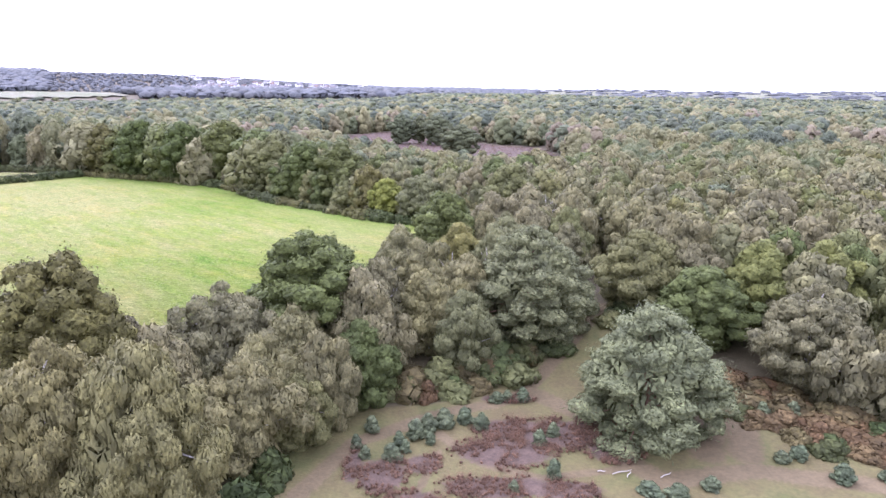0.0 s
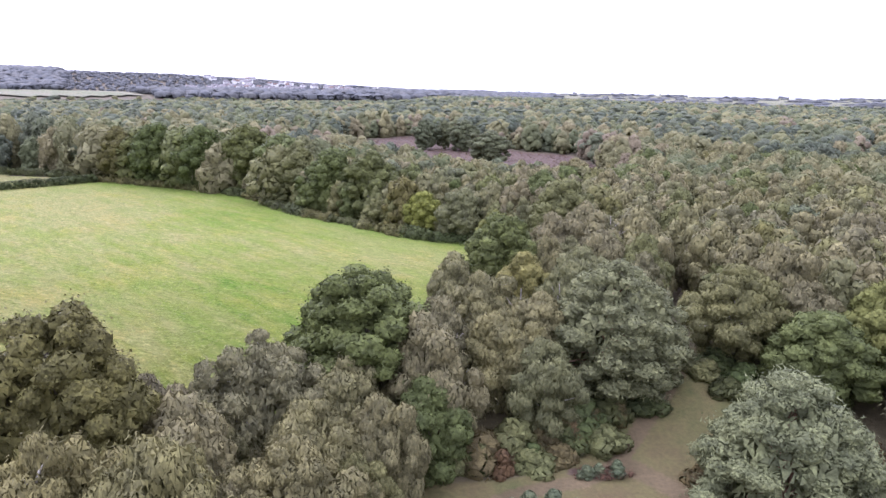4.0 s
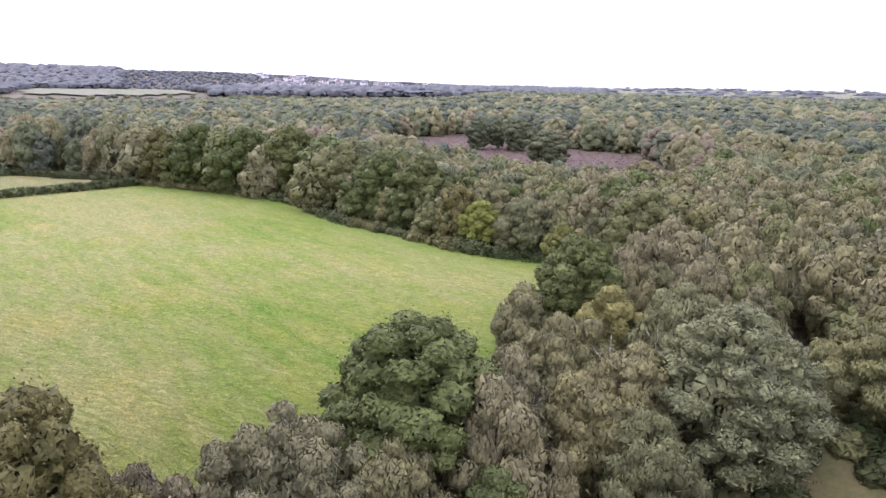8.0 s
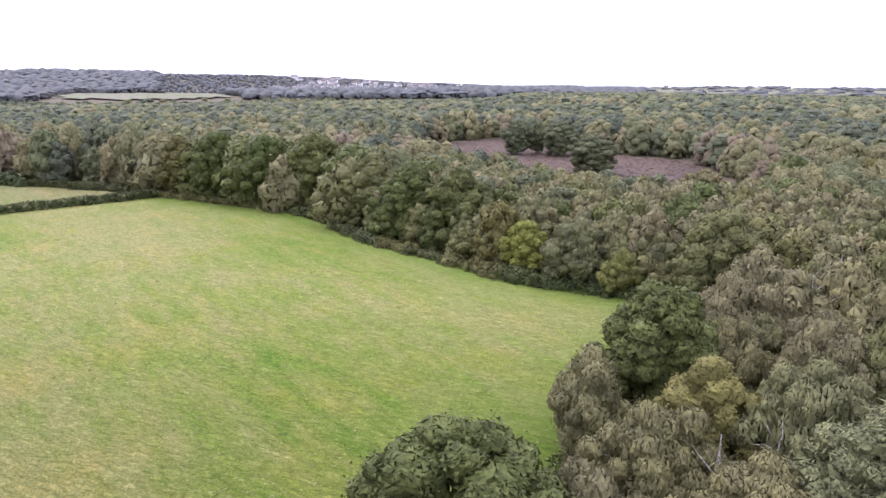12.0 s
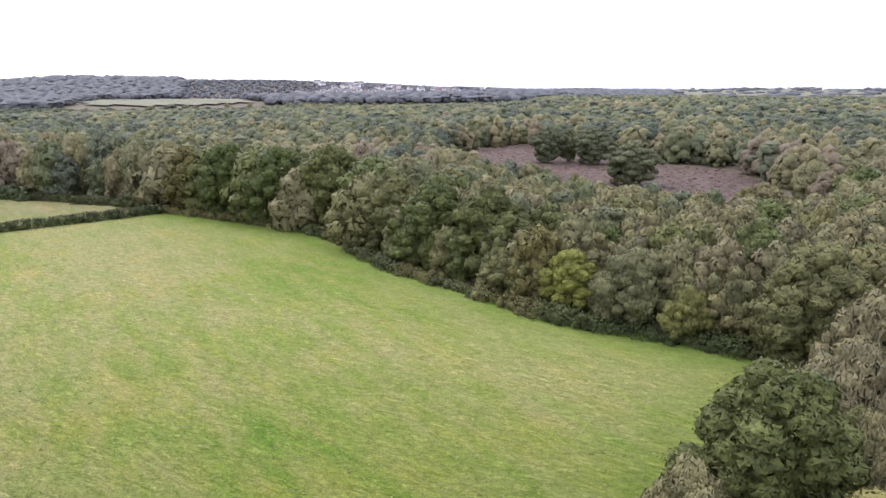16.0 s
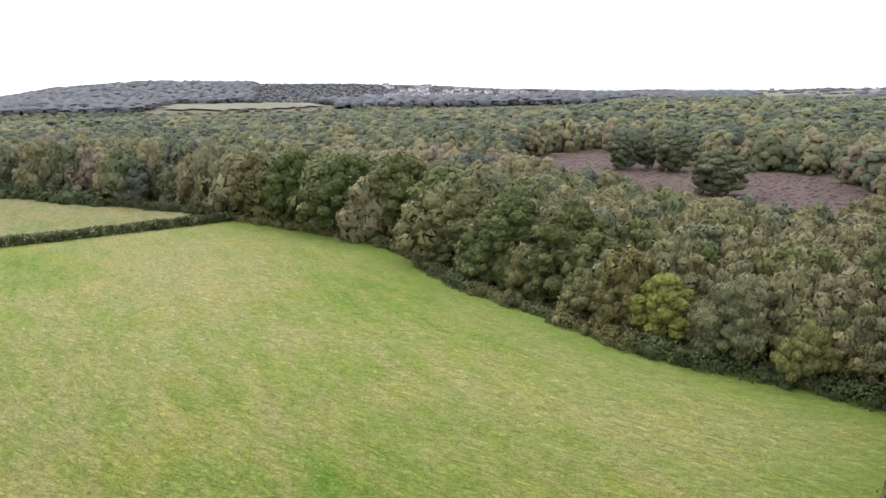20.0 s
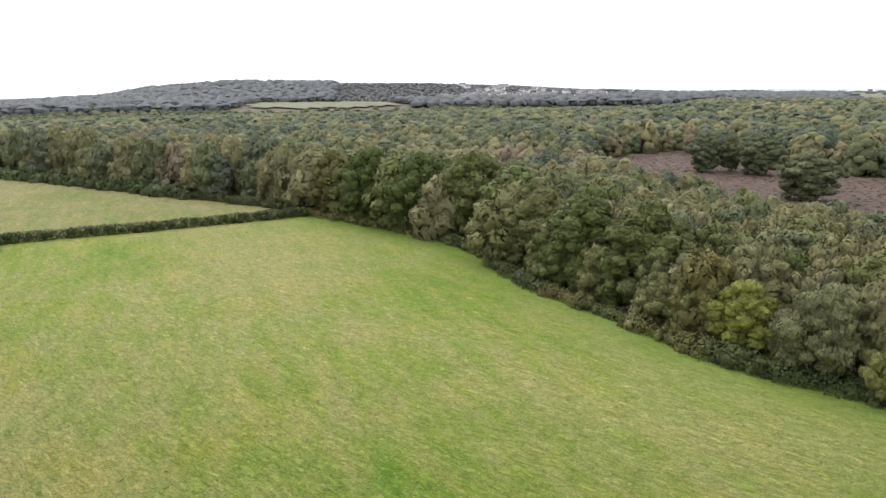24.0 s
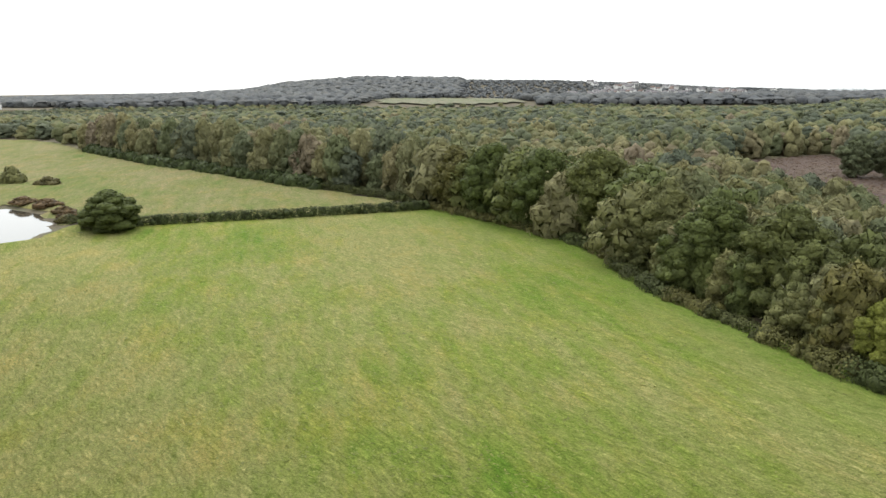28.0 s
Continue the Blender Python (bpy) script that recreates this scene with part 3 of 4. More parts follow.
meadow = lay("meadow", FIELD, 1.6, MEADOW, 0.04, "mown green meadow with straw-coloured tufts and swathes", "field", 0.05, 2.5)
spots_ = np.empty(len(meadow.data.vertices) * 3, np.float32)
meadow.data.vertices.foreach_get("co", spots_)
spots_ = spots_.reshape(-1, 3)
lush = 0.75 * np.exp(-np.maximum(gap(FIELD[:17], spots_[:, 0], spots_[:, 1], False) - 2, 0) / 9)
meadow.data.attributes.new("verge", "FLOAT", "POINT").data.foreach_set("value", lush.astype(np.float32))
lay("far_meadow", FAR_FIELD, 5.0, PALE_MEADOW, 0.06, "pale dry grass field behind the hedge", "field")
lay("heath", HEATH, 2.0, MOOR, 0.05, "open moor of mauve-brown heather among pines", "heath", 0.5)
sheet("water", mesh_of("water", [(x, y, -0.25) for x, y in POND], [list(range(len(POND)))], WATER), "still pond mirroring the white sky", "pond")

PATHS = [TRACK, [(12, 74), (8, 71), (1, 68), (-7, 62), (-11, 52), (-12, 30)], [(14, 74), (19, 68), (20, 60), (24, 55), (34, 57), (46, 54), (66, 50)],
         [(30, 60), (33, 68), (36, 66), (34, 60)], [(20, 57), (12, 55), (6, 58), (2, 64)], [(2, 60), (0, 52), (2, 40)]]
HEATHER_BEDS = [(9, 60, 5.5, 3.2), (15, 64, 5, 3.5), (10, 65, 4, 2.5), (8, 53.5, 6, 2.0), (14, 53, 4, 1.6), (-3.5, 55.5, 2.6, 3.2), (0.5, 57.5, 2, 2), (20, 66, 3, 2.5),
                (20.5, 60.5, 3, 2.5), (0, 50, 3, 3), (8, 46, 8, 4), (-6.5, 57, 0.9, 3.5), (10, 72.6, 3.4, 1.1), (40, 70, 4, 4), (50, 66, 6, 4), (55, 60, 5, 3)]
cx, cy, cf = grid(np.arange(-19, 73, 0.6), np.arange(17, 103, 0.6))
worn = np.zeros(len(cx))
for line, broad in zip(PATHS, (1.6, 1.8, 2.4, 3.0, 1.0, 0.7)):
    worn = np.maximum(worn, 1 - gap(line, cx, cy, False) / broad)
bed = np.zeros(len(cx))
for x, y, rx, ry in HEATHER_BEDS:
    bed = np.maximum(bed, 1.3 - np.hypot((cx - x) / rx, (cy - y) / ry))
wild = np.where(inside(CLEARING, cx, cy), 0.62 - 0.35 * gap(CLEARING, cx, cy), 0.9)
cz = height(cx, cy) + 0.02 + 0.25 * np.array([noise.noise((a * 0.12, b * 0.12, 7)) for a, b in zip(cx, cy)]) + 0.12 * np.clip(bed, 0, 1)
turf_mesh = mesh_of("heath_clearing", np.column_stack([cx, cy, cz]), cf, TURF, True)
cover = turf_mesh.color_attributes.new("cover", "FLOAT_COLOR", "POINT")
cover.data.foreach_set("color", np.clip(np.column_stack([worn, bed, wild, np.ones(len(cx))]), 0, 1).astype(np.float32).ravel())
sheet("heath_clearing", turf_mesh, "sandy clearing with short turf, worn paths and heather litter", "ground")

# ---- trees that stand out ----
TREES = [
    # name, crown, leaves, bark, x, y, height, radius, label
    ("pine_tree", "pine", BLUE_PINE, PINE_BARK, 25.2, 65.8, 14.2, 8.7, "broad bushy blue-green pine alone in the heath clearing"),
    ("pine_tree", "pine", GREY_PINE, PINE_BARK, 14.6, 88.5, 15.2, 9.3, "spreading grey-green pine beside the sandy path"),
    ("oak_tree", "oak", OAK, BARK, -14.5, 81, 17.4, 8.8, "dark green domed oak at the meadow's near edge"),
    ("oak_tree", "oak", BROWN, BARK, -34.8, 57, 21.6, 7.4, "large browning oak between birches and meadow"),
    ("oak_tree", "oak", OAK, BARK, 2.2, 111.5, 15.2, 6.2, "upright dull green oak at the meadow's corner"),
    ("birch_tree", "birch", BIRCH, WHITE_BARK, -5.0, 104.5, 10.2, 4.4, "mauve-brown birch thinning at the meadow's edge"),
    ("oak_tree", "oak", YELLOW, BARK, 4.7, 101, 11.4, 4.8, "yellow-green young oak among brown birches"),
    ("birch_tree", "birch", BIRCH, WHITE_BARK, -23, 71, 14.0, 7.2, "grey-green rounded birch beside the meadow"),
    ("birch_tree", "birch", BIRCH, WHITE_BARK, -7.7, 77, 14.0, 6.0, "weeping birch with drooping olive twigs"),
    ("oak_tree", "oak", GREEN, BARK, -6.8, 71.6, 10.0, 4.2, "deep green leafy tree at the clearing's edge"),
    ("birch_tree", "birch", STRAW, WHITE_BARK, -29, 45, 16.8, 6.4, "tall weeping birch with pale olive hanging twigs"),
    ("birch_tree", "birch", STRAW, WHITE_BARK, -21.5, 44.5, 17.5, 6.6, "tall weeping birch with straw-tinted hanging twigs"),
    ("birch_tree", "birch", BIRCH, WHITE_BARK, -17.5, 57.5, 11.0, 5.4, "weeping birch at the clearing's edge"),
    ("birch_tree", "birch", OLIVE, WHITE_BARK, -12.6, 61, 8.0, 3.4, "small yellowing birch overhanging the sandy clearing"),
    ("birch_tree", "birch", BIRCH, WHITE_BARK, -11, 66, 10.6, 3.8, "small grey weeping birch at the wood's edge"),
    ("birch_tree", "birch", OLIVE, WHITE_BARK, 31.8, 95.5, 11.8, 7.0, "round grey-green birch beside the path's mouth"),
    ("oak_tree", "oak", GREEN, BARK, 38.3, 86, 11.0, 6.2, "bright green oak at the clearing's far side"),
    ("oak_tree", "oak", YELLOW, BARK, 47.5, 90.4, 12.4, 5.2, "yellow-green oak in the birch wood"),
    ("oak_tree", "oak", YELLOW, BARK, 56, 90, 12.5, 5.2, "yellowing oak among brown birches"),
    ("birch_tree", "birch", BIRCH, WHITE_BARK, 48.5, 77, 12.5, 7.4, "broad brown-tinged weeping birch over bracken"),
    ("birch_tree", "birch", BIRCH, WHITE_BARK, 56, 69, 12.5, 5.4, "birch with a bare white trunk over bracken"),
    ("birch_tree", "birch", BIRCH, WHITE_BARK, 0.5, 84, 11.5, 5.4, "grey weeping birch in the wood's edge"),
    ("birch_tree", "birch", BIRCH, WHITE_BARK, 5.5, 88.5, 11.0, 5.2, "mauve-brown weeping birch with bare pale limbs"),
    ("birch_tree", "birch", BIRCH, WHITE_BARK, -1, 93, 11.0, 5.0, "olive birch with bare pale limbs"),
    ("birch_tree", "birch", BIRCH, WHITE_BARK, 5.5, 80, 10.5, 4.6, "olive-brown birch beside the big pine"),
    ("birch_tree", "birch", BIRCH, WHITE_BARK, -15, 72, 12.2, 5.2, "olive weeping birch below the oak"),
    ("birch_tree", "birch", BIRCH, WHITE_BARK, -26, 58, 13.5, 6.2, "grey-brown birch in the wood's edge"),
    ("birch_tree", "birch", BIRCH, WHITE_BARK, -17, 65, 11.0, 5.0, "dull green birch in the wood's edge"),
    ("oak_tree", "oak", OLIVE, BARK, 17.5, 149, 16.0, 7.0, "olive-green oak at the corner of the meadow"),
    ("oak_tree", "oak", GREEN, BARK, 14.8, 168, 15.0, 6.4, "dark green domed oak rising from birch scrub"),
    ("oak_tree", "oak", OAK, BARK, -26, 186, 16.5, 8.4, "massive round oak bulging over the meadow's edge"),
    ("oak_tree", "oak", GOLD, BARK, -12.5, 167.5, 10.0, 4.6, "small yellow-leaved tree in the meadow's hedge line"),
    ("birch_tree", "birch", BIRCH, WHITE_BARK, -3.5, 163, 11.0, 6.0, "brown-grey birch thicket at the meadow's edge"),
    ("birch_tree", "birch", YELLOW, WHITE_BARK, 3.5, 156.5, 8.0, 3.2, "small pale yellow birch at the meadow's edge"),
    ("oak_tree", "oak", OAK, BARK, -39, 194, 16.5, 7.6, "dark oak in the meadow's tree line"),
    ("oak_tree", "oak", OLIVE, BARK, -50, 205, 17.5, 7.4, "olive-yellow tree in the meadow's tree line"),
    ("oak_tree", "oak", OAK, BARK, -63, 219, 13.5, 6.0, "rounded grey-green oak at the front of the tree line"),
    ("oak_tree", "oak", OAK, BARK, -71, 227, 21.0, 9.4, "tall broad oak in the meadow's tree line"),
    ("oak_tree", "oak", OAK, BARK, -88, 232, 19.5, 8.0, "dark oak in the meadow's tree line"),
    ("birch_tree", "birch", GREEN, WHITE_BARK, -91, 229, 13.0, 3.6, "slim pale birch before dark oaks"),
    ("oak_tree", "oak", OAK, BARK, -105, 239, 20.5, 8.6, "dark grey-green oak at the meadow's far corner"),
    ("oak_tree", "oak", BROWN, BARK, -122, 247, 18.0, 8.0, "brown-green oak at the hedge's end"),
    ("pine_tree", "scots", PINE, PINE_BARK, 8, 303, 14.5, 8.6, "dark spreading pine standing in the heather"),
    ("pine_tree", "scots", PINE, PINE_BARK, -22, 368, 15.5, 6.4, "dark pine standing in the heather"),
    ("pine_tree", "scots", PINE, PINE_BARK, -12.5, 374, 14.5, 4.0, "thin pine with a bare trunk in the heather"),
    ("pine_tree", "scots", PINE, PINE_BARK, -2.5, 363, 15.5, 7.6, "broad dark pine standing in the heather"),
    ("birch_tree", "birch", BIRCH, WHITE_BARK, 34, 240, 11.0, 7.0, "round grey-olive birch at the heath's edge"),
    ("willow_bush", "oak", OAK, BARK, -180, 173.5, 10.2, 7.8, "dense rounded dark bush at the hedge's end beside the pond"),
]
taken = []
for n, (name, kind, leaf, bark, x, y, tall, wide, label) in enumerate(TREES):
    tree(name, kind, leaf, bark, x, y, tall, wide, label, "bush" if "bush" in name else "tree", "", ("big" if wide > 6.3 and y < 130 else "near") if y < 260 or kind == "scots" else "mid", n % 3)
    taken.append((x, y, wide))

# ---- woods ----
rng = np.random.default_rng(5)


def scatter(x0, x1, y0, y1, step, jitter=0.42):
    xs, ys = np.meshgrid(np.arange(x0, x1, step), np.arange(y0, y1, step * 0.87))
    xs = xs + (np.arange(len(ys))[:, None] % 2) * step / 2
    xs, ys = xs.ravel() + rng.uniform(-jitter, jitter, xs.size) * step, ys.ravel() + rng.uniform(-jitter, jitter, ys.size) * step
    return xs, ys


def wooded(x, y, wide):
    """Where a crown of that radius may stand."""
    ok = np.ones(len(x), bool)
    for outline, room in ((FIELD, 0.55), (FAR_FIELD, 0.8), (HEATH, 0.6), (CLEARING, 0.8), (POND, 1)):
        ok &= ~inside(outline, x, y) & (gap(outline, x, y) > room * wide)
    ok &= gap(TRACK, x, y, False) > 0.6 * wide
    ok &= ~inside(CORNER, x, y)
    ok &= ~((x < -100) & (y < 200) & (x > -700) & (y > 0))
    return ok


def spread_of_view(x, y):
    right = x < 14 + 0.68 * (y + 5)
    left = (x > -17) | (y > 50 + 0.47 * (-17 - x))
    return right & left & (y > 30)


def stand_height(x, y):
    """How tall the wood stands."""
    edge = np.minimum(gap(FIELD, x, y), gap(FAR_FIELD, x, y))
    t = 12.0 + (1 + 5.0 * (1 - ease(16, 34, edge))) * ease(-20, -60, x) * ease(150, 200, y) - 1.0 * ease(-150, -300, x)
    t = t + 3.0 * ease(400, 600, y)
    near_heath = 1 - ease(8, 45, gap(HEATH, x, y))
    front = y < np.interp(x, [-100, -66, -40, -7, 20, 49, 60], [372, 352, 306, 266, 240, 244, 244])
    return t - (t - 9.5) * near_heath * front * (x > -90) * (x < 52)


x, y = scatter(-130, 175, 36, 262, 6.6)
wide = rng.uniform(3.8, 5.6, len(x))
keep = wooded(x, y, wide) & spread_of_view(x, y)
for tx, ty, tw in taken:
    keep &= np.hypot(x - tx, y - ty) > 0.55 * (tw + wide)
x, y, wide = x[keep], y[keep], wide[keep]
tall = stand_height(x, y) * rng.uniform(0.86, 1.14, len(x))
wide = wide * np.clip(tall / 12, 0.7, 1.5) * (1 + 0.22 * ease(-20, -60, x))
order = np.argsort(np.hypot(x + 5, y - 60))
kinds = rng.random(len(x))
counts = {}
rest = []
for i in order:
    oaks = 0.13 + 0.5 * float(ease(-30, -60, x[i]))
    if kinds[i] < oaks:
        choice = ("oak_tree", "oak", (OAK, GREEN, OAK, OLIVE, BROWN)[int(kinds[i] * 997) % 5], BARK, "oak in the mixed wood", "oaks of the wood")
    elif kinds[i] > 0.985:
        choice = ("pine_tree", "scots", PINE, PINE_BARK, "dark pine in the mixed wood", "pines of the wood")
    else:
        choice = ("birch_tree", "birch", OLIVE if 0.88 < kinds[i] else BIRCH, WHITE_BARK, "olive-brown birch in the birch wood", "birches of the wood")
    name, kind, leaf, bark, label, group = choice
    counts[name] = counts.get(name, 0) + 1
    if counts[name] > 290:
        rest.append(i)
        continue
    close = min(math.hypot(x[i] + 6, y[i] - 38), math.hypot(x[i] + 3, y[i] - 78)) < 48
    tree(name, kind, leaf, bark, x[i], y[i], tall[i], wide[i], label, "tree", group, "near" if close else "mid" if y[i] < 195 and x[i] < 80 else "far", i % 3)


def wood(name, x, y, tall, wide, puffs, twigs, per, leaf, mat, label, sorts=("oak", "birch", "scots"), hue=None, solid=0.82, level=1):
    """Many crowns joined into one stretch of wood; hue from 0 to 1 for each, from dark pine through green to straw and brown."""
    if hue is None:
        hue = rng.random(len(x))
    pick = np.clip((len(sorts) * (1 - hue)).astype(int), 0, len(sorts) - 1) * 4 + rng.integers(0, 4, len(x))
    turn, z = rng.uniform(0, 2 * np.pi, len(x)), height(x, y)
    pieces, hues = [], []
    for k in range(4 * len(sorts)):
        (a, b, n), _ = crown(np.random.default_rng(200 + 10 * (k // 4) + k % 4), sorts[k // 4], puffs, twigs, per, leaf, level, solid)
        i = np.nonzero(pick == k)[0]
        if len(i):
            c, s = np.cos(turn[i])[:, None], np.sin(turn[i])[:, None]
            w, h = wide[i, None] / WIDE, tall[i, None] / TALL
            places = np.stack([x[i, None] + w * (c * a[:, 0] - s * a[:, 1]), y[i, None] + w * (s * a[:, 0] + c * a[:, 1]), z[i, None] + h * a[:, 2]], -1).reshape(-1, 3)
            facing = np.stack([c * n[:, 0] - s * n[:, 1], s * n[:, 0] + c * n[:, 1], np.broadcast_to(n[:, 2], (len(i), len(n)))], -1).reshape(-1, 3)
            pieces.append((places, (b[None] + (np.arange(len(i)) * len(a))[:, None, None]).reshape(-1, 3), facing))
            hues.append(np.repeat(hue[i], len(a)))
    v, f, n = join(pieces)
    me = mesh_of(name, v, f, mat, shade=n)
    me.attributes.new("hue", "FLOAT", "POINT").data.foreach_set("value", np.concatenate(hues).astype(np.float32))
    return tagged(new(name, me), label, "woodland", kind="stuff")


def stands(x, y, lean=0.0):
    """Which hue each crown has: stands of pine, oak and birch, mixed at their seams."""
    broad = np.array([noise.noise((a * 0.011, b * 0.011, 5)) + 0.5 * noise.noise((a * 0.035, b * 0.035, 9)) for a, b in zip(x, y)])
    return np.clip(0.47 + lean + 0.42 * broad + rng.normal(0, 0.21, len(x)), 0, 1)


if rest:
    rest = np.array(rest)
    wood("birch_wood", x[rest], y[rest], tall[rest], wide[rest], 18, 4, 2, 0.42, WOODS, "olive and brown birch wood canopy", ("birch",), rng.uniform(0.36, 0.8, len(rest)), 0.82, 2)

x, y = scatter(-420, 300, 255, 480, 8.4)
x2, y2 = scatter(-560, -128, 200, 255, 8.0)
x, y = np.concatenate([x, x2]), np.concatenate([y, y2])
wide = rng.uniform(4.0, 6.2, len(x))
keep = wooded(x, y, wide) & spread_of_view(x, y) & ((y > 262) | (x < -130))
for tx, ty, tw in taken:
    keep &= np.hypot(x - tx, y - ty) > 0.8 * (tw + wide)
x, y, wide = x[keep], y[keep], wide[keep]
tall = stand_height(x, y) * rng.uniform(0.72, 1.3, len(x))
wide = wide * np.clip(tall / 13, 0.6, 1.2)
hue = stands(x, y, 0.12 * (1 - ease(270, 400, y)) - 0.03)
front = (gap(FAR_FIELD, x, y) < 26) | (y < 285)
for name, some, level, words in (("edge_wood", front, 2, "dense birch and oak wood along the far field and the heath"), ("mixed_wood", ~front, 1, "mixed birch, oak and pine wood behind the meadow")):
    wood(name, x[some], y[some], tall[some], wide[some], 22, 4, 2, 0.42, WOODS, words, ("birch", "oak", "scots"), hue[some], 0.82, level)

x, y = scatter(-1100, 820, 470, 1180, 13.5)
x2, y2 = scatter(-1100, -420, 300, 470, 13.5)
x, y = np.concatenate([x, x2]), np.concatenate([y, y2])
wide = rng.uniform(5.4, 8.2, len(x))
keep = wooded(x, y, wide) & spread_of_view(x, y) & (np.hypot(x + 17, y - 70) < 1180) & ((gap(FAR_PASTURE, x, y) > 70) | (rng.random(len(x)) < 0.12))
round_ = np.degrees(np.arctan2(-(x + 17), y - 70))
x, y, wide = x[keep], y[keep], wide[keep]
tall = rng.uniform(9.5, 14, len(x)) * (1 - 0.5 * ease(760, 1000, np.hypot(x + 17, y - 70)) * (x < -60))
wood("hill_wood", x, y, tall, wide, 9, 2, 2, 0.7, WOODS, "dense mixed wood rolling over a low hill", ("birch", "oak", "scots"), stands(x, y, -0.1))

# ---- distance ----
lay("distant_pasture", FAR_PASTURE, 20, GRASS_AND_HAZE, 2.5, "pale pasture below the far wooded hill", "field")
x, y = scatter(-2100, 700, 700, 2300, 17)
away = np.hypot(x + 17, y - 70)
round_ = np.degrees(np.arctan2(-(x + 17), y - 70))
town = (round_ > 6) & (round_ < 31) & (away > 1350)
keep = spread_of_view(x, y) & (away > 1180) & (away < 2050) & (round_ > -8) & ~inside(FAR_PASTURE, x, y) & (gap(FAR_PASTURE, x, y) > 12) & ~((round_ > 24) & (round_ < 38.5) & (away < 1225))
keep &= ~town | (rng.random(len(x)) < 0.78)
x, y = x[keep], y[keep]
away, round_ = np.hypot(x + 17, y - 70), np.degrees(np.arctan2(-(x + 17), y - 70))
low = np.where((round_ > 6) & (round_ < 30) & (away > 1360), 0.5, 1.0)
wood("distant_wood", x, y, rng.uniform(11, 16, len(x)) * low, rng.uniform(8, 11, len(x)) * low, 3, 1, 2, 0.8, HAZY_WOODS, "wooded hill far beyond the fields", ("oak",))
# a sheet added over the far plain, its pale colour in place of haze
HAZY_PLAIN = [polar(8.5, 1950), polar(8.5, 4560), polar(0, 4580), polar(-15, 4580), polar(-32, 4580), polar(-42, 4500), polar(-42, 1500), polar(-30, 1450), polar(-15, 1450), polar(0, 1600)]
lay("hazy_plain", HAZY_PLAIN, 60, GRASS_AND_HAZE, 3.0, "flat land to the horizon, its paleness standing in for haze", "field")
x, y = scatter(-2600, 3000, 1200, 4500, 60)
away = np.hypot(x + 17, y - 70)
round_ = np.degrees(np.arctan2(-(x + 17), y - 70))
keep = (away > 1250) & (away < 4500) & spread_of_view(x, y) & ((round_ < 9) | (round_ > 46)) & (rng.random(len(x)) < np.where(round_ < 9, np.where(away < 1500, 0.9, 0.33), 0.9))
x, y = x[keep], y[keep]
wood("distant_tree_belts", x, y, rng.uniform(6, 12, len(x)), rng.uniform(10, 20, len(x)), 3, 1, 2, 0.9, HAZY_WOODS, "far hedgerow trees and copses along the horizon", ("oak",))


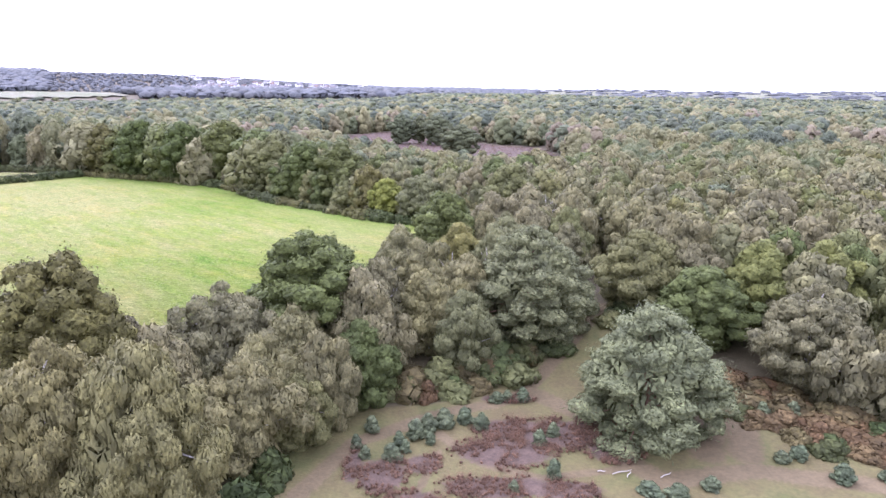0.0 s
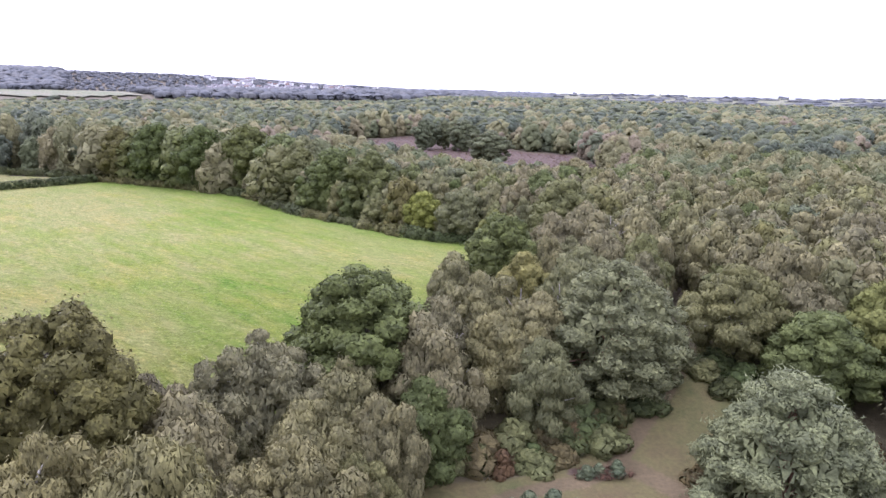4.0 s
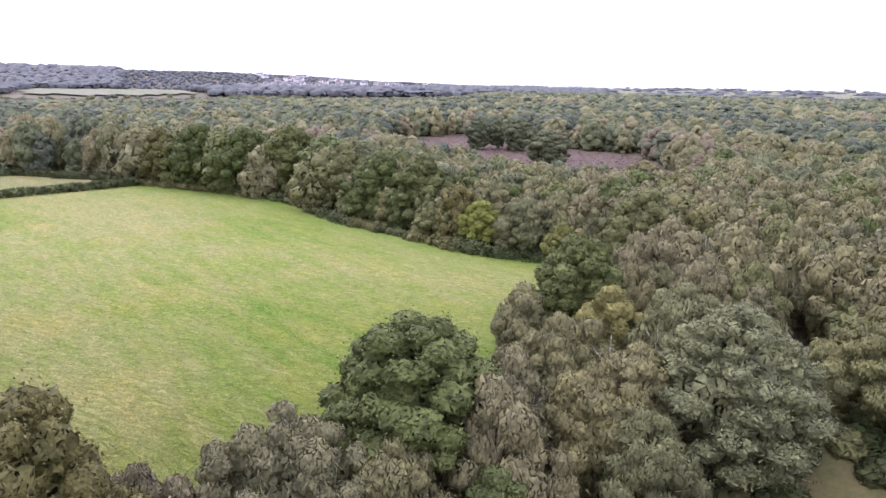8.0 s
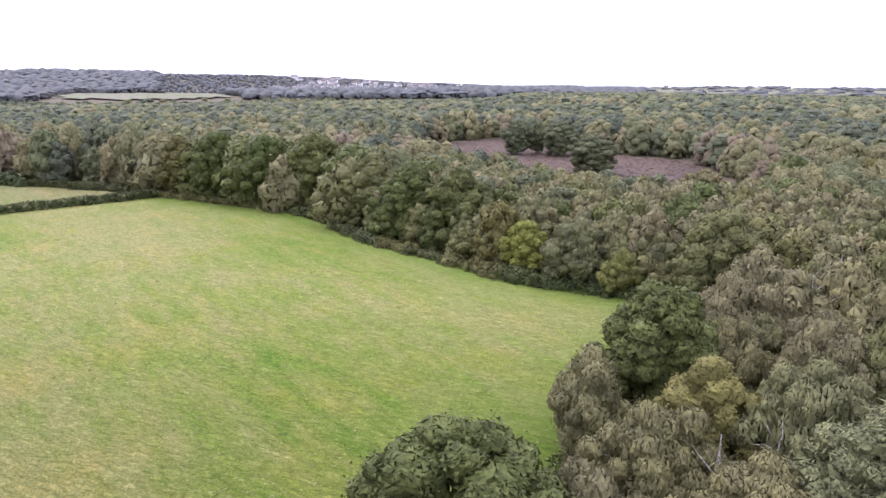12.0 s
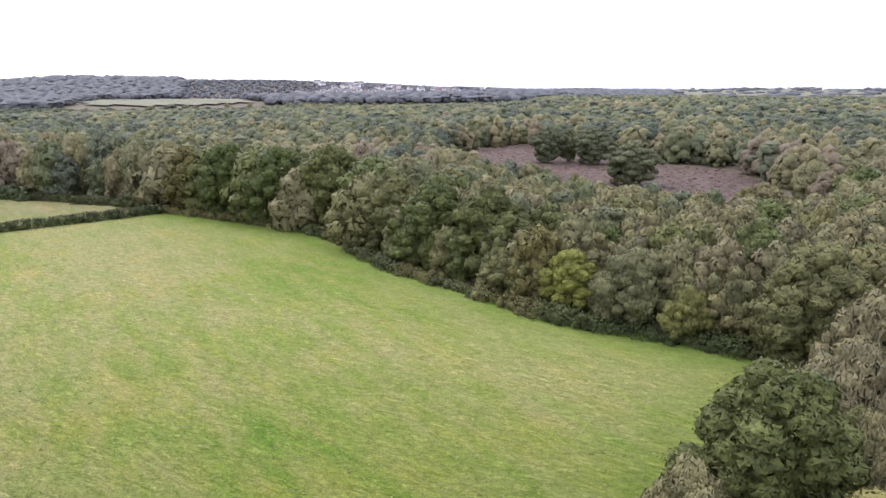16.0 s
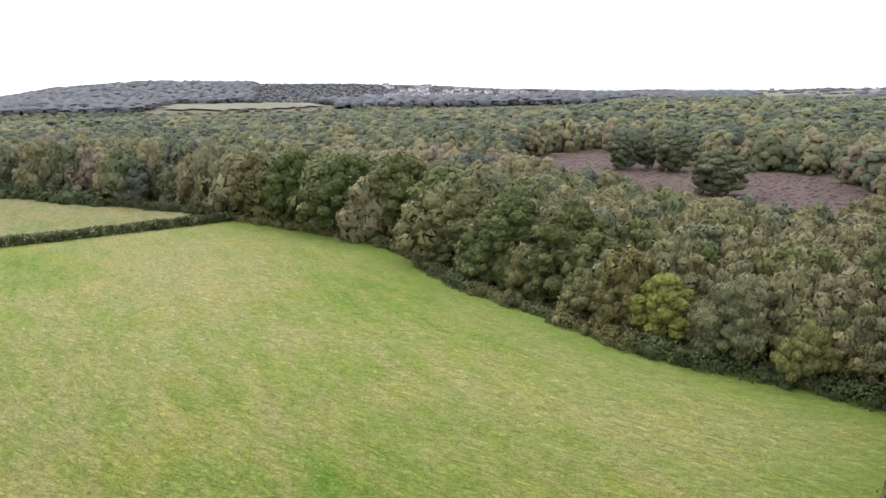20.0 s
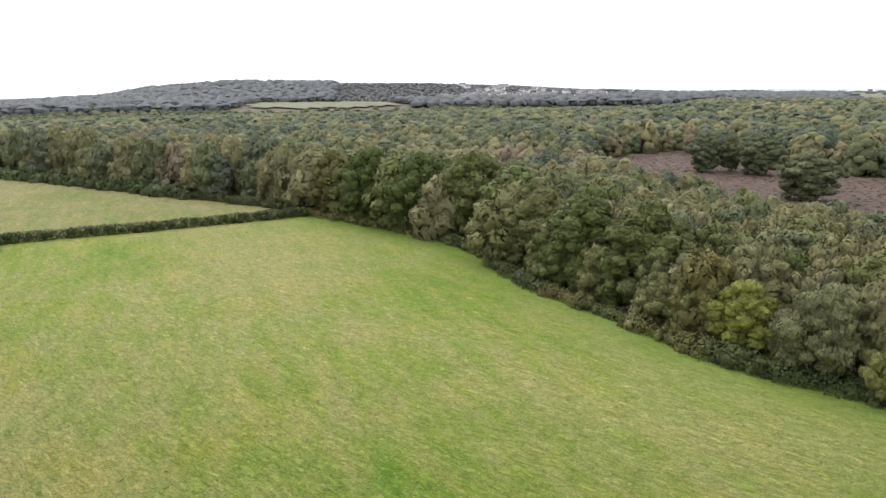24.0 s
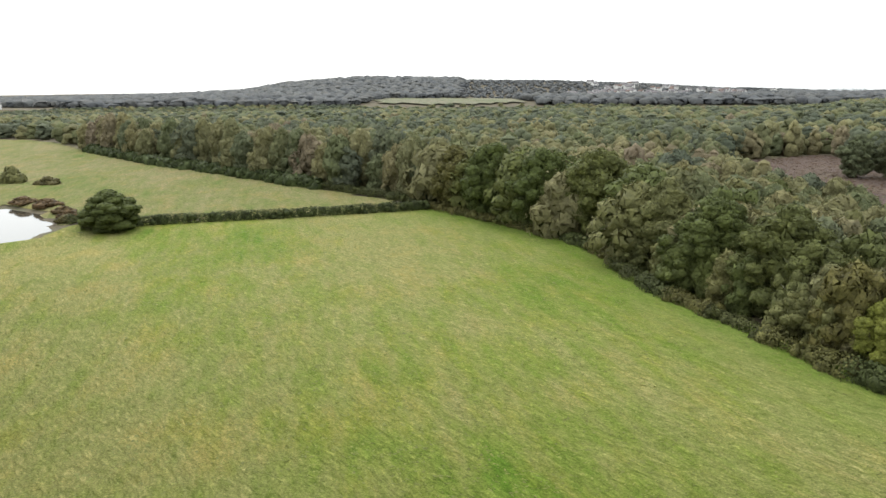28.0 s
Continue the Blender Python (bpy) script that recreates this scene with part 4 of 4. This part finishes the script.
# ---- hedges, brambles and scrub ----
def thicket(name, line, tall, broad, mat, label, category, leaf=0.28, thick=20, bark=BARK, wave=0.55):
    """A bank of leaves along a line on the ground, with stems inside."""
    line = np.array(line, float)
    steps = np.hypot(*np.diff(line, axis=0).T)
    run = np.concatenate([[0], np.cumsum(steps)])
    count = int(run[-1] * (2 * tall + broad) * thick)
    u = rng.uniform(0, run[-1], count)
    px, py = np.interp(u, run, line[:, 0]), np.interp(u, run, line[:, 1])
    k = np.clip(np.searchsorted(run, u) - 1, 0, len(steps) - 1)
    dx, dy = (np.diff(line, axis=0) / steps[:, None])[k].T
    a = rng.uniform(-0.08, 1.08, count) * np.pi
    swell = np.array([0.78 + wave * noise.noise((p * 0.22, q * 0.22, tall)) for p, q in zip(px, py)]) * rng.uniform(0.72, 1.08, count)
    off, up = np.cos(a) * broad / 2 * swell, np.abs(np.sin(a)) ** 0.7 * tall * (0.25 + 0.9 * swell)
    x, y = px - dy * off, py + dx * off
    where = np.column_stack([x, y, height(x, y) + np.maximum(up, 0.12)])
    out = np.column_stack([-dy * np.cos(a), dx * np.cos(a), np.sin(a) + 0.2])
    root = new(name)
    root.location = (px.mean(), py.mean(), float(height(px.mean(), py.mean())))
    at = np.array(root.location)
    number = max(4, int(run[-1] * broad * 0.42 * (0.28 / leaf)))
    w = rng.uniform(0, run[-1], number)
    side = rng.uniform(-1, 1, number) * broad * 0.34
    k = np.clip(np.searchsorted(run, w) - 1, 0, len(steps) - 1)
    dx, dy = (np.diff(line, axis=0) / steps[:, None])[k].T
    bx, by = np.interp(w, run, line[:, 0]) - dy * side, np.interp(w, run, line[:, 1]) + dx * side
    size = rng.uniform(0.24, 0.4, number) * min(tall, broad) * leaf / 0.28 * np.array([1 + wave * noise.noise((p * 0.3, q * 0.3, 4)) for p, q in zip(bx, by)])
    rise = height(bx, by) + np.maximum(rng.uniform(0.3, 0.95, number) * tall * (1 - (side / broad) ** 2) - size * 0.7, 0.1)
    lumps = knobs(rng, np.column_stack([bx, by, rise]) - at, size, (1, 1, 0.9), np.tile((0.0, 0.0, 1.0), (number, 1)), 2, 0.2, -0.5, (0.9, 1.0))
    v, f, n = join([leaves(rng, where - at, out, leaf * 0.8, 1.4), lumps])
    part("foliage", mesh_of("foliage", v, f, mat, shade=n), root)
    for d in np.arange(0.8, run[-1], 3.0):
        sx, sy = np.interp(d, run, line[:, 0]), np.interp(d, run, line[:, 1])
        foot = np.array([sx, sy, float(height(sx, sy)) - 0.15]) - at
        bend = np.array([foot, foot + (rng.normal(0, 0.15), rng.normal(0, 0.15), tall * 0.35), foot + (rng.normal(0, 0.35), rng.normal(0, 0.35), tall * 0.75)])
        part("stem", mesh_of("stem", *tube(bend, np.array([0.07, 0.05, 0.02]), 4), bark, True), root)
    return tagged(root, label, category)


thicket("hedge", [(-127.5, 240), (-144, 220.5), (-156, 206.5), (-168, 194.5), (-177, 184.5), (-182, 178)], 2.7, 3.0, BRAMBLE, "clipped dark field hedge between two meadows", "hedge", 0.3, 20, BARK, 0.16)
thicket("hedge", [(-184, 169), (-189, 172), (-197, 172)], 2.2, 3.0, BRAMBLE, "overgrown hedge end beside the pond", "hedge")
thicket("hedge", [(-136, 247.5), (-147, 250), (-165, 254), (-185, 258)], 2.6, 3.4, BRAMBLE, "low hedge before the far wood", "hedge")
thicket("hedge", [(-185, 258), (-247, 271.5), (-319, 284.5), (-404, 308)], 4.0, 6.0, BRAMBLE, "long dull scrub hedge before the far wood", "hedge", 0.6, 5)
EDGE = [(-127, 242), (-115, 237.5), (-103, 232.5), (-91, 228), (-80, 223.5), (-66, 215.5), (-57, 204), (-49, 194), (-42, 187.5), (-35, 182), (-26, 175), (-15, 165.5), (-7, 161), (0, 157.5), (10, 152.5), (17, 149.5)]
EDGE = [(x - 1.5, y - 1.6) if -70 < x < 0 else (x, y) for x, y in EDGE]
for (ax, ay), (bx, by) in zip(EDGE, EDGE[1:]):
    leafy, words = ((BRAMBLE, "dark bramble bank at the foot of the tree line"), (OAK, "green scrub at the foot of the tree line"), (BRAMBLE, "dark bramble bank at the foot of the tree line"), (BROWN, "browning bramble bank at the foot of the tree line"))[int(-ax) % 4]
    thicket("bramble_bank", [(ax - 0.4, ay + 0.3), ((ax + bx) / 2 + rng.uniform(-0.7, 0.7), (ay + by) / 2 + rng.uniform(-0.5, 0.7)), (bx + 0.4, by - 0.3)], rng.uniform(1.7, 2.9), 5.0, leafy, words, "bramble", 0.3, 12, BARK, 0.8)
for k in range(len(EDGE) - 1):
    (ax, ay), (bx, by) = EDGE[k], EDGE[k + 1]
    run_ = math.hypot(bx - ax, by - ay)
    for d in np.arange(2.0, run_, 4.6):
        off = rng.uniform(3.2, 6.5)
        px, py = ax + (bx - ax) * d / run_ - (by - ay) / run_ * off, ay + (by - ay) * d / run_ + (bx - ax) / run_ * off
        if min(math.hypot(px - tx, py - ty) - 0.6 * tw for tx, ty, tw in taken) < 0:
            continue
        oaken = rng.random() < (0.75 if px < -25 else 0.3)
        leafy = (OAK, GREEN, OLIVE)[int(rng.integers(0, 3))] if oaken else (BIRCH, OLIVE)[int(rng.integers(0, 2))]
        tree("oak_tree" if oaken else "birch_tree", "oak" if oaken else "birch", leafy, BARK if oaken else WHITE_BARK, px, py, rng.uniform(6.0, 9.5), rng.uniform(2.8, 4.2), "young oak in the meadow's tree line" if oaken else "young olive birch in the meadow's tree line", "tree", "young trees of the tree line", "mid", int(rng.integers(0, 3)))
NEAR_EDGE = [(16, 147), (11, 137), (6, 127), (0, 115), (-6, 104), (-10.5, 95), (-15, 89), (-25, 79), (-33, 73)]
for (ax, ay), (bx, by) in zip(NEAR_EDGE, NEAR_EDGE[1:]):
    thicket("bramble_bank", [(ax + 1, ay), (bx + 1, by)], rng.uniform(1.2, 2.0), 4.0, BRAMBLE, "bramble and scrub at the meadow's near edge", "bramble", 0.3, 14)

SCRUB = [
    (-1.4, 74.5, 2.6, 2.8, BRACKEN), (2.1, 76.5, 2.8, 2.8, OLIVE), (5.8, 79.5, 2.6, 2.8, BRACKEN), (9.5, 80.5, 2.8, 2.8, BRAMBLE), (13.2, 83.0, 2.4, 2.6, BRAMBLE), (16.5, 87, 2.2, 2.4, BRAMBLE),
    (-4.5, 73.8, 2.2, 2.2, OLIVE), (7.5, 77.5, 2.0, 2.0, BRAMBLE), (37.1, 73.5, 1.8, 2.2, BRACKEN), (39, 70, 1.6, 2.2, BRACKEN), (41, 66.5, 1.4, 2.2, BRACKEN), (44.5, 65, 1.5, 2.4, BRACKEN),
    (47, 62.5, 1.3, 2.2, BRACKEN), (43, 60.5, 1.2, 1.8, BRAMBLE), (43, 69.5, 1.9, 2.4, BRACKEN), (48, 67, 1.7, 2.6, BRACKEN), (52, 63, 1.5, 2.4, BRACKEN), (55.5, 61, 1.5, 2.4, BRACKEN), (34.5, 77, 1.8, 2.0, BRACKEN),
    (-14.5, 55, 2.4, 2.2, BRAMBLE), (-15.5, 49, 2.6, 2.6, BRAMBLE), (-14, 44, 2.2, 2.4, BRAMBLE), (51, 70, 1.8, 2.6, BRACKEN), (57, 65, 1.6, 2.6, BRAMBLE), (31.5, 84, 1.6, 2.0, BRAMBLE), (26.8, 90.5, 1.6, 2.0, OLIVE), (29, 93, 1.8, 2.2, BRAMBLE), (28.5, 87, 1.5, 2.0, BRAMBLE), (31, 89, 2.0, 2.4, BRAMBLE),
    (20.5, 71.5, 1.6, 1.8, BRACKEN), (23, 95, 2.0, 2.0, BRAMBLE), (17.5, 84, 1.8, 2.2, BRAMBLE), (19.5, 90.5, 2.0, 2.2, BRACKEN), (12, 78, 1.6, 2.2, OLIVE), (3.5, 73.6, 1.6, 2.2, OLIVE), (6.5, 75, 1.4, 1.8, BRACKEN)]
BRACKEN_BED = [(33, 70), (37, 64), (45, 58), (58, 55), (66, 56), (66, 66), (56, 72), (44, 76), (36, 80)]
for bx, by in zip(rng.uniform(32, 66, 260), rng.uniform(55, 80, 260)):
    if inside(BRACKEN_BED, bx, by) and min(math.hypot(bx - c[0], by - c[1]) for c in SCRUB) > 1.1:
        SCRUB.append((bx, by, rng.uniform(0.8, 1.5), rng.uniform(1.2, 2.2), (BRACKEN, BRACKEN, BRAMBLE, BRACKEN)[int(rng.integers(0, 4))]))
UNDER_PINE = [(-6, 71.5), (2, 73), (9, 77), (15, 83), (12, 88), (4, 83), (-5, 77)]
for bx, by in zip(rng.uniform(-6, 15, 110), rng.uniform(71, 88, 110)):
    if inside(UNDER_PINE, bx, by):
        SCRUB.append((bx, by, rng.uniform(1.2, 2.2), rng.uniform(1.2, 1.9), (BRACKEN, BRAMBLE, BRAMBLE, OLIVE)[int(rng.integers(0, 4))]))
for n, (bx, by, tall_, wide_, leafy) in enumerate(SCRUB):
    tall_, wide_ = tall_ * 1.3, wide_ * 1.2
    words = "rust-brown bracken clump at the clearing's edge" if leafy is BRACKEN else "olive leafy bush at the clearing's edge" if leafy is OLIVE else "dark green bramble bush at the clearing's edge"
    tree("bracken_clump" if leafy is BRACKEN else "bramble_bush", "bush", leafy, BARK, bx, by, tall_, wide_, words, "bracken" if leafy is BRACKEN else "bramble", "scrub round the clearing", "bush", n % 3)
YOUNG = [(-5.4, 64.6, 1.9, 1.15), (-6.7, 60.9, 1.6, 0.9), (-5.5, 58.7, 1.5, 0.9), (-2.8, 58.4, 2.0, 1.3), (-2.2, 61.4, 1.7, 1.0), (-0.5, 63.3, 2.1, 1.5), (1.1, 61.9, 1.5, 0.8), (2.6, 65.8, 2.2, 1.6), (0.8, 64.9, 2.0, 1.4),
         (4.9, 66.5, 2.1, 1.4), (6.7, 65.0, 2.1, 1.2), (12.7, 61.6, 1.9, 1.1), (13.3, 55.2, 2.3, 1.1), (14.4, 63.5, 1.8, 1.0), (-1.5, 60.2, 1.4, 0.9), (8.9, 71.9, 1.5, 1.1), (12.1, 72.6, 1.7, 1.2), (10.2, 72.4, 1.4, 1.0),
         (37.1, 58.9, 1.3, 1.0), (39.3, 59.5, 1.5, 1.3), (41.4, 55.3, 1.9, 1.5), (42.7, 68.1, 2.4, 1.2), (39.2, 68.1, 2.2, 1.3), (28.1, 53.8, 1.3, 1.3), (22.0, 53.0, 1.2, 1.6), (24.5, 52.5, 1.3, 1.4), (9.2, 52.9, 1.3, 0.8), (46, 55, 1.7, 1.2)]
for n, (bx, by, tall_, wide_) in enumerate(YOUNG):
    tree("young_pine", "pine", GORSE, PINE_BARK, bx, by, tall_ * 1.05, wide_ * 0.78, "small bushy blue-green pine seedling in the heather", "bush", "young pines of the clearing", "bush", n % 3)
tree("willow_bush", "bush", OLIVE, BARK, -300, 211, 6.5, 4.5, "thin grey willow bush behind the pond", "bush", "", "bush", 0)
tree("willow_bush", "bush", BRACKEN, BARK, -283, 215, 3.2, 4.0, "low brown bush in the far field", "bush", "", "bush", 1)
for n, (bx, by, tall_, wide_) in enumerate([(-199, 173, 2.0, 3.0), (-205, 177, 1.8, 2.6), (-213, 180, 1.8, 3.0), (-228, 184, 2.2, 4.0), (-240, 183, 2.0, 4.0)]):
    tree("reed_clump", "bush", BRACKEN, BARK, bx, by, tall_, wide_, "brown reeds along the pond's bank", "reeds", "reeds round the pond", "bush", n % 3)


def clumps(name, x, y, tall, wide, mat, label, category):
    ob = wood(name, x, y, tall, wide, 3, 4, 4, 0.95, mat, label, ("bush",), None, 0.3)
    return tagged(ob, label, category, kind="stuff")


hx, hy = [], []
for x, y, rx, ry in HEATHER_BEDS:
    count = int(rx * ry * 24)
    a, r = rng.uniform(0, 2 * np.pi, count), np.sqrt(rng.uniform(0, 1.25, count))
    hx.append(x + rx * r * np.cos(a))
    hy.append(y + ry * r * np.sin(a))
hx, hy = np.concatenate(hx), np.concatenate(hy)
patchy = np.array([noise.noise((a * 0.45, b * 0.45, 1.5)) for a, b in zip(hx, hy)]) > -0.18
hx, hy = hx[patchy], hy[patchy]
clumps("heather", hx, hy, rng.uniform(0.25, 0.7, len(hx)), rng.uniform(0.2, 0.45, len(hx)), HEATHER, "low mauve-brown heather in the clearing", "heather")
x, y = scatter(-75, 60, 250, 460, 3.2)
keep = inside(HEATH, x, y)
clumps("moor_heather", x[keep], y[keep], rng.uniform(0.15, 0.4, keep.sum()), rng.uniform(0.8, 1.7, keep.sum()), HEATHER, "rough purple-brown heather covering the moor", "heather")

# ---- bare birches and logs ----
for n, (bx, by, tall_, wide_) in enumerate([(22.4, 126.7, 14.5, 5.0), (3.0, 92, 11.6, 4.6), (8.5, 95, 11.2, 4.6), (-4.5, 82, 11.5, 4.4), (30, 140, 13.5, 5.0)]):
    r = np.random.default_rng(300 + n)
    _, c = crown(r, "birch", 26, 1, 1, 0.3)
    root = new("bare_birch")
    root.matrix_basis = pose(bx, by, float(height(bx, by)) - 0.1) @ Matrix.Diagonal((wide_ / WIDE, wide_ / WIDE, tall_ / TALL, 1))
    v, f = limbs(r, "birch", c, 22, 0.2, 0.8)
    part("trunk", mesh_of("trunk", v, f, WHITE_BARK, True), root)
    tagged(root, "leafless birch with bleached white limbs", "tree", "bare birches of the wood")
for lx, ly, turn, long_ in ((20.2, 56.3, 20, 2.2), (20.8, 55.9, 60, 1.3), (24.4, 55.8, 35, 1.6), (18.2, 56.4, 0, 0.8)):
    v, f = tube(np.array([(-long_ / 2, 0, 0), (-long_ / 6, 0.08, 0.03), (long_ / 4, -0.05, 0.02), (long_ / 2, 0.05, 0)]), np.array([0.05, 0.055, 0.045, 0.03]), 7)
    log = new("log", mesh_of("log", v, f, LOG, True))
    log.matrix_basis = pose(lx, ly, float(height(lx, ly)) + 0.14, 0, 0, turn)
    tagged(log, "bleached fallen branch on the sandy turf", "log", "logs on the turf")


# ---- far houses ----
def box(a, b):
    (x0, y0, z0), (x1, y1, z1) = a, b
    v = np.array([(x, y, z) for z in (z0, z1) for y in (y0, y1) for x in (x0, x1)], float)
    return v, np.array([(0, 2, 3, 1), (4, 5, 7, 6), (0, 1, 5, 4), (2, 6, 7, 3), (0, 4, 6, 2), (1, 3, 7, 5)])


def house(wide, deep, eaves, ridge, roof_mat):
    root = new("house")
    w, d = wide / 2, deep / 2
    me = bpy.data.meshes.new("wall")
    me.from_pydata([(-w, -d, -3), (w, -d, -3), (w, d, -3), (-w, d, -3), (-w, -d, eaves), (w, -d, eaves), (w, d, eaves), (-w, d, eaves), (-w, 0, ridge), (w, 0, ridge)], [],
                   [(0, 1, 5, 4), (2, 3, 7, 6), (1, 2, 6, 9, 5), (3, 0, 4, 8, 7), (3, 2, 1, 0)])
    me.materials.append(RENDERED)
    part("wall", me, root)
    slope = (ridge - eaves) / d
    for side in (-1, 1):
        lo = eaves - 0.4 * slope
        v = np.array([(-w - 0.3, side * (d + 0.4), lo + 0.05), (w + 0.3, side * (d + 0.4), lo + 0.05), (w + 0.3, 0, ridge + 0.05), (-w - 0.3, 0, ridge + 0.05)], float)
        v = np.concatenate([v, v + (0, 0, 0.25)])
        part("roof", mesh_of("roof", v, [(0, 1, 2, 3), (7, 6, 5, 4), (0, 4, 5, 1), (1, 5, 6, 2), (2, 6, 7, 3), (3, 7, 4, 0)], roof_mat), root)
    part("chimney", mesh_of("chimney", *box((w * 0.6, -0.4, ridge - 0.8), (w * 0.6 + 0.8, 0.4, ridge + 1.1)), TILE), root)
    for wx in (-w * 0.55, w * 0.55):
        for wz in (1.0, 3.6):
            part("window", mesh_of("window", *box((wx - 0.6, -d - 0.05, wz), (wx + 0.6, -d + 0.05, wz + 1.2)), GLASS_DARK), root)
    part("door", mesh_of("door", *box((-0.45, -d - 0.06, 0), (0.45, -d + 0.05, 2.05)), SLATE), root)
    return tagged(root, "far white-rendered house with a pitched roof", "house", "houses of the far town")


HOUSES = [house(13, 8, 5.4, 8.4, SLATE), house(10, 8, 5.2, 8.0, TILE), house(17, 9, 5.6, 8.8, SLATE)]
spots = []
for lo, hi, near_, far_, count in ((13.5, 21.5, 1400, 1560, 24), (8, 19, 1440, 1700, 44), (15, 24, 1600, 1800, 7), (52, 64, 1300, 1600, 14), (-2, 8, 1900, 2500, 8)):
    spots += [(rng.uniform(lo, hi), rng.uniform(near_, far_)) for _ in range(count)]
for n, (turn, away) in enumerate(spots):
    hx_, hy_ = polar(turn, away)
    m = pose(hx_, hy_, float(height(hx_, hy_)) + 2.5, 0, 0, turn + rng.uniform(-50, 50))
    if n < 3:
        HOUSES[n].matrix_basis = m
    else:
        copy_thing(HOUSES[n % 3], m)


def warehouse(turn, away, long_, tall_):
    root = new("warehouse")
    part("wall", mesh_of("wall", *box((-long_ / 2, -25, -2), (long_ / 2, 25, tall_)), SHEET), root)
    part("roof", mesh_of("roof", *box((-long_ / 2 - 1, -26, tall_ + 0.02), (long_ / 2 + 1, 26, tall_ + 1.2)), SHEET), root)
    for k in range(4):
        part("door", mesh_of("door", *box((-long_ / 2 + (k + 0.5) * long_ / 4 - 3, -25.2, -2), (-long_ / 2 + (k + 0.5) * long_ / 4 + 3, -24.9, 5)), SLATE), root)
    wx, wy = polar(turn, away)
    root.matrix_basis = pose(wx, wy, float(height(wx, wy)), 0, 0, turn + 8)
    tagged(root, "long low white warehouse on the horizon", "warehouse", "warehouses on the horizon")


for turn, away, long_ in ((-4, 3300, 120), (-6.5, 3400, 200), (-8.5, 3250, 90), (-11, 3500, 160), (-20, 3000, 180), (-22.5, 3100, 220), (-27, 2900, 160), (2, 3600, 140), (-15, 3600, 120)):
    warehouse(turn, away, long_, 13)

# ---- loose grass over the meadow ----
gx_, gy_ = rng.uniform(-150, 8, 70000), rng.uniform(60, 240, 70000)
on = inside(FIELD, gx_, gy_)
gx_, gy_ = gx_[on], gy_[on]
blades = np.column_stack([gx_, gy_, height(gx_, gy_) + rng.uniform(0.02, 0.05, len(gx_))])
v, f, n = leaves(rng, blades, np.tile((0.0, -0.25, 1.0), (len(blades), 1)), 0.2, 2.6, np.tile((1.0, 0.3, 0.0), (len(blades), 1)), np.tile((0.0, 0.0, 1.0), (len(blades), 1)), 0.3)
tagged(new("grass", mesh_of("grass", v, f, GRASS, shade=n)), "lying tufts of green and straw-coloured meadow grass", "grass", kind="stuff")
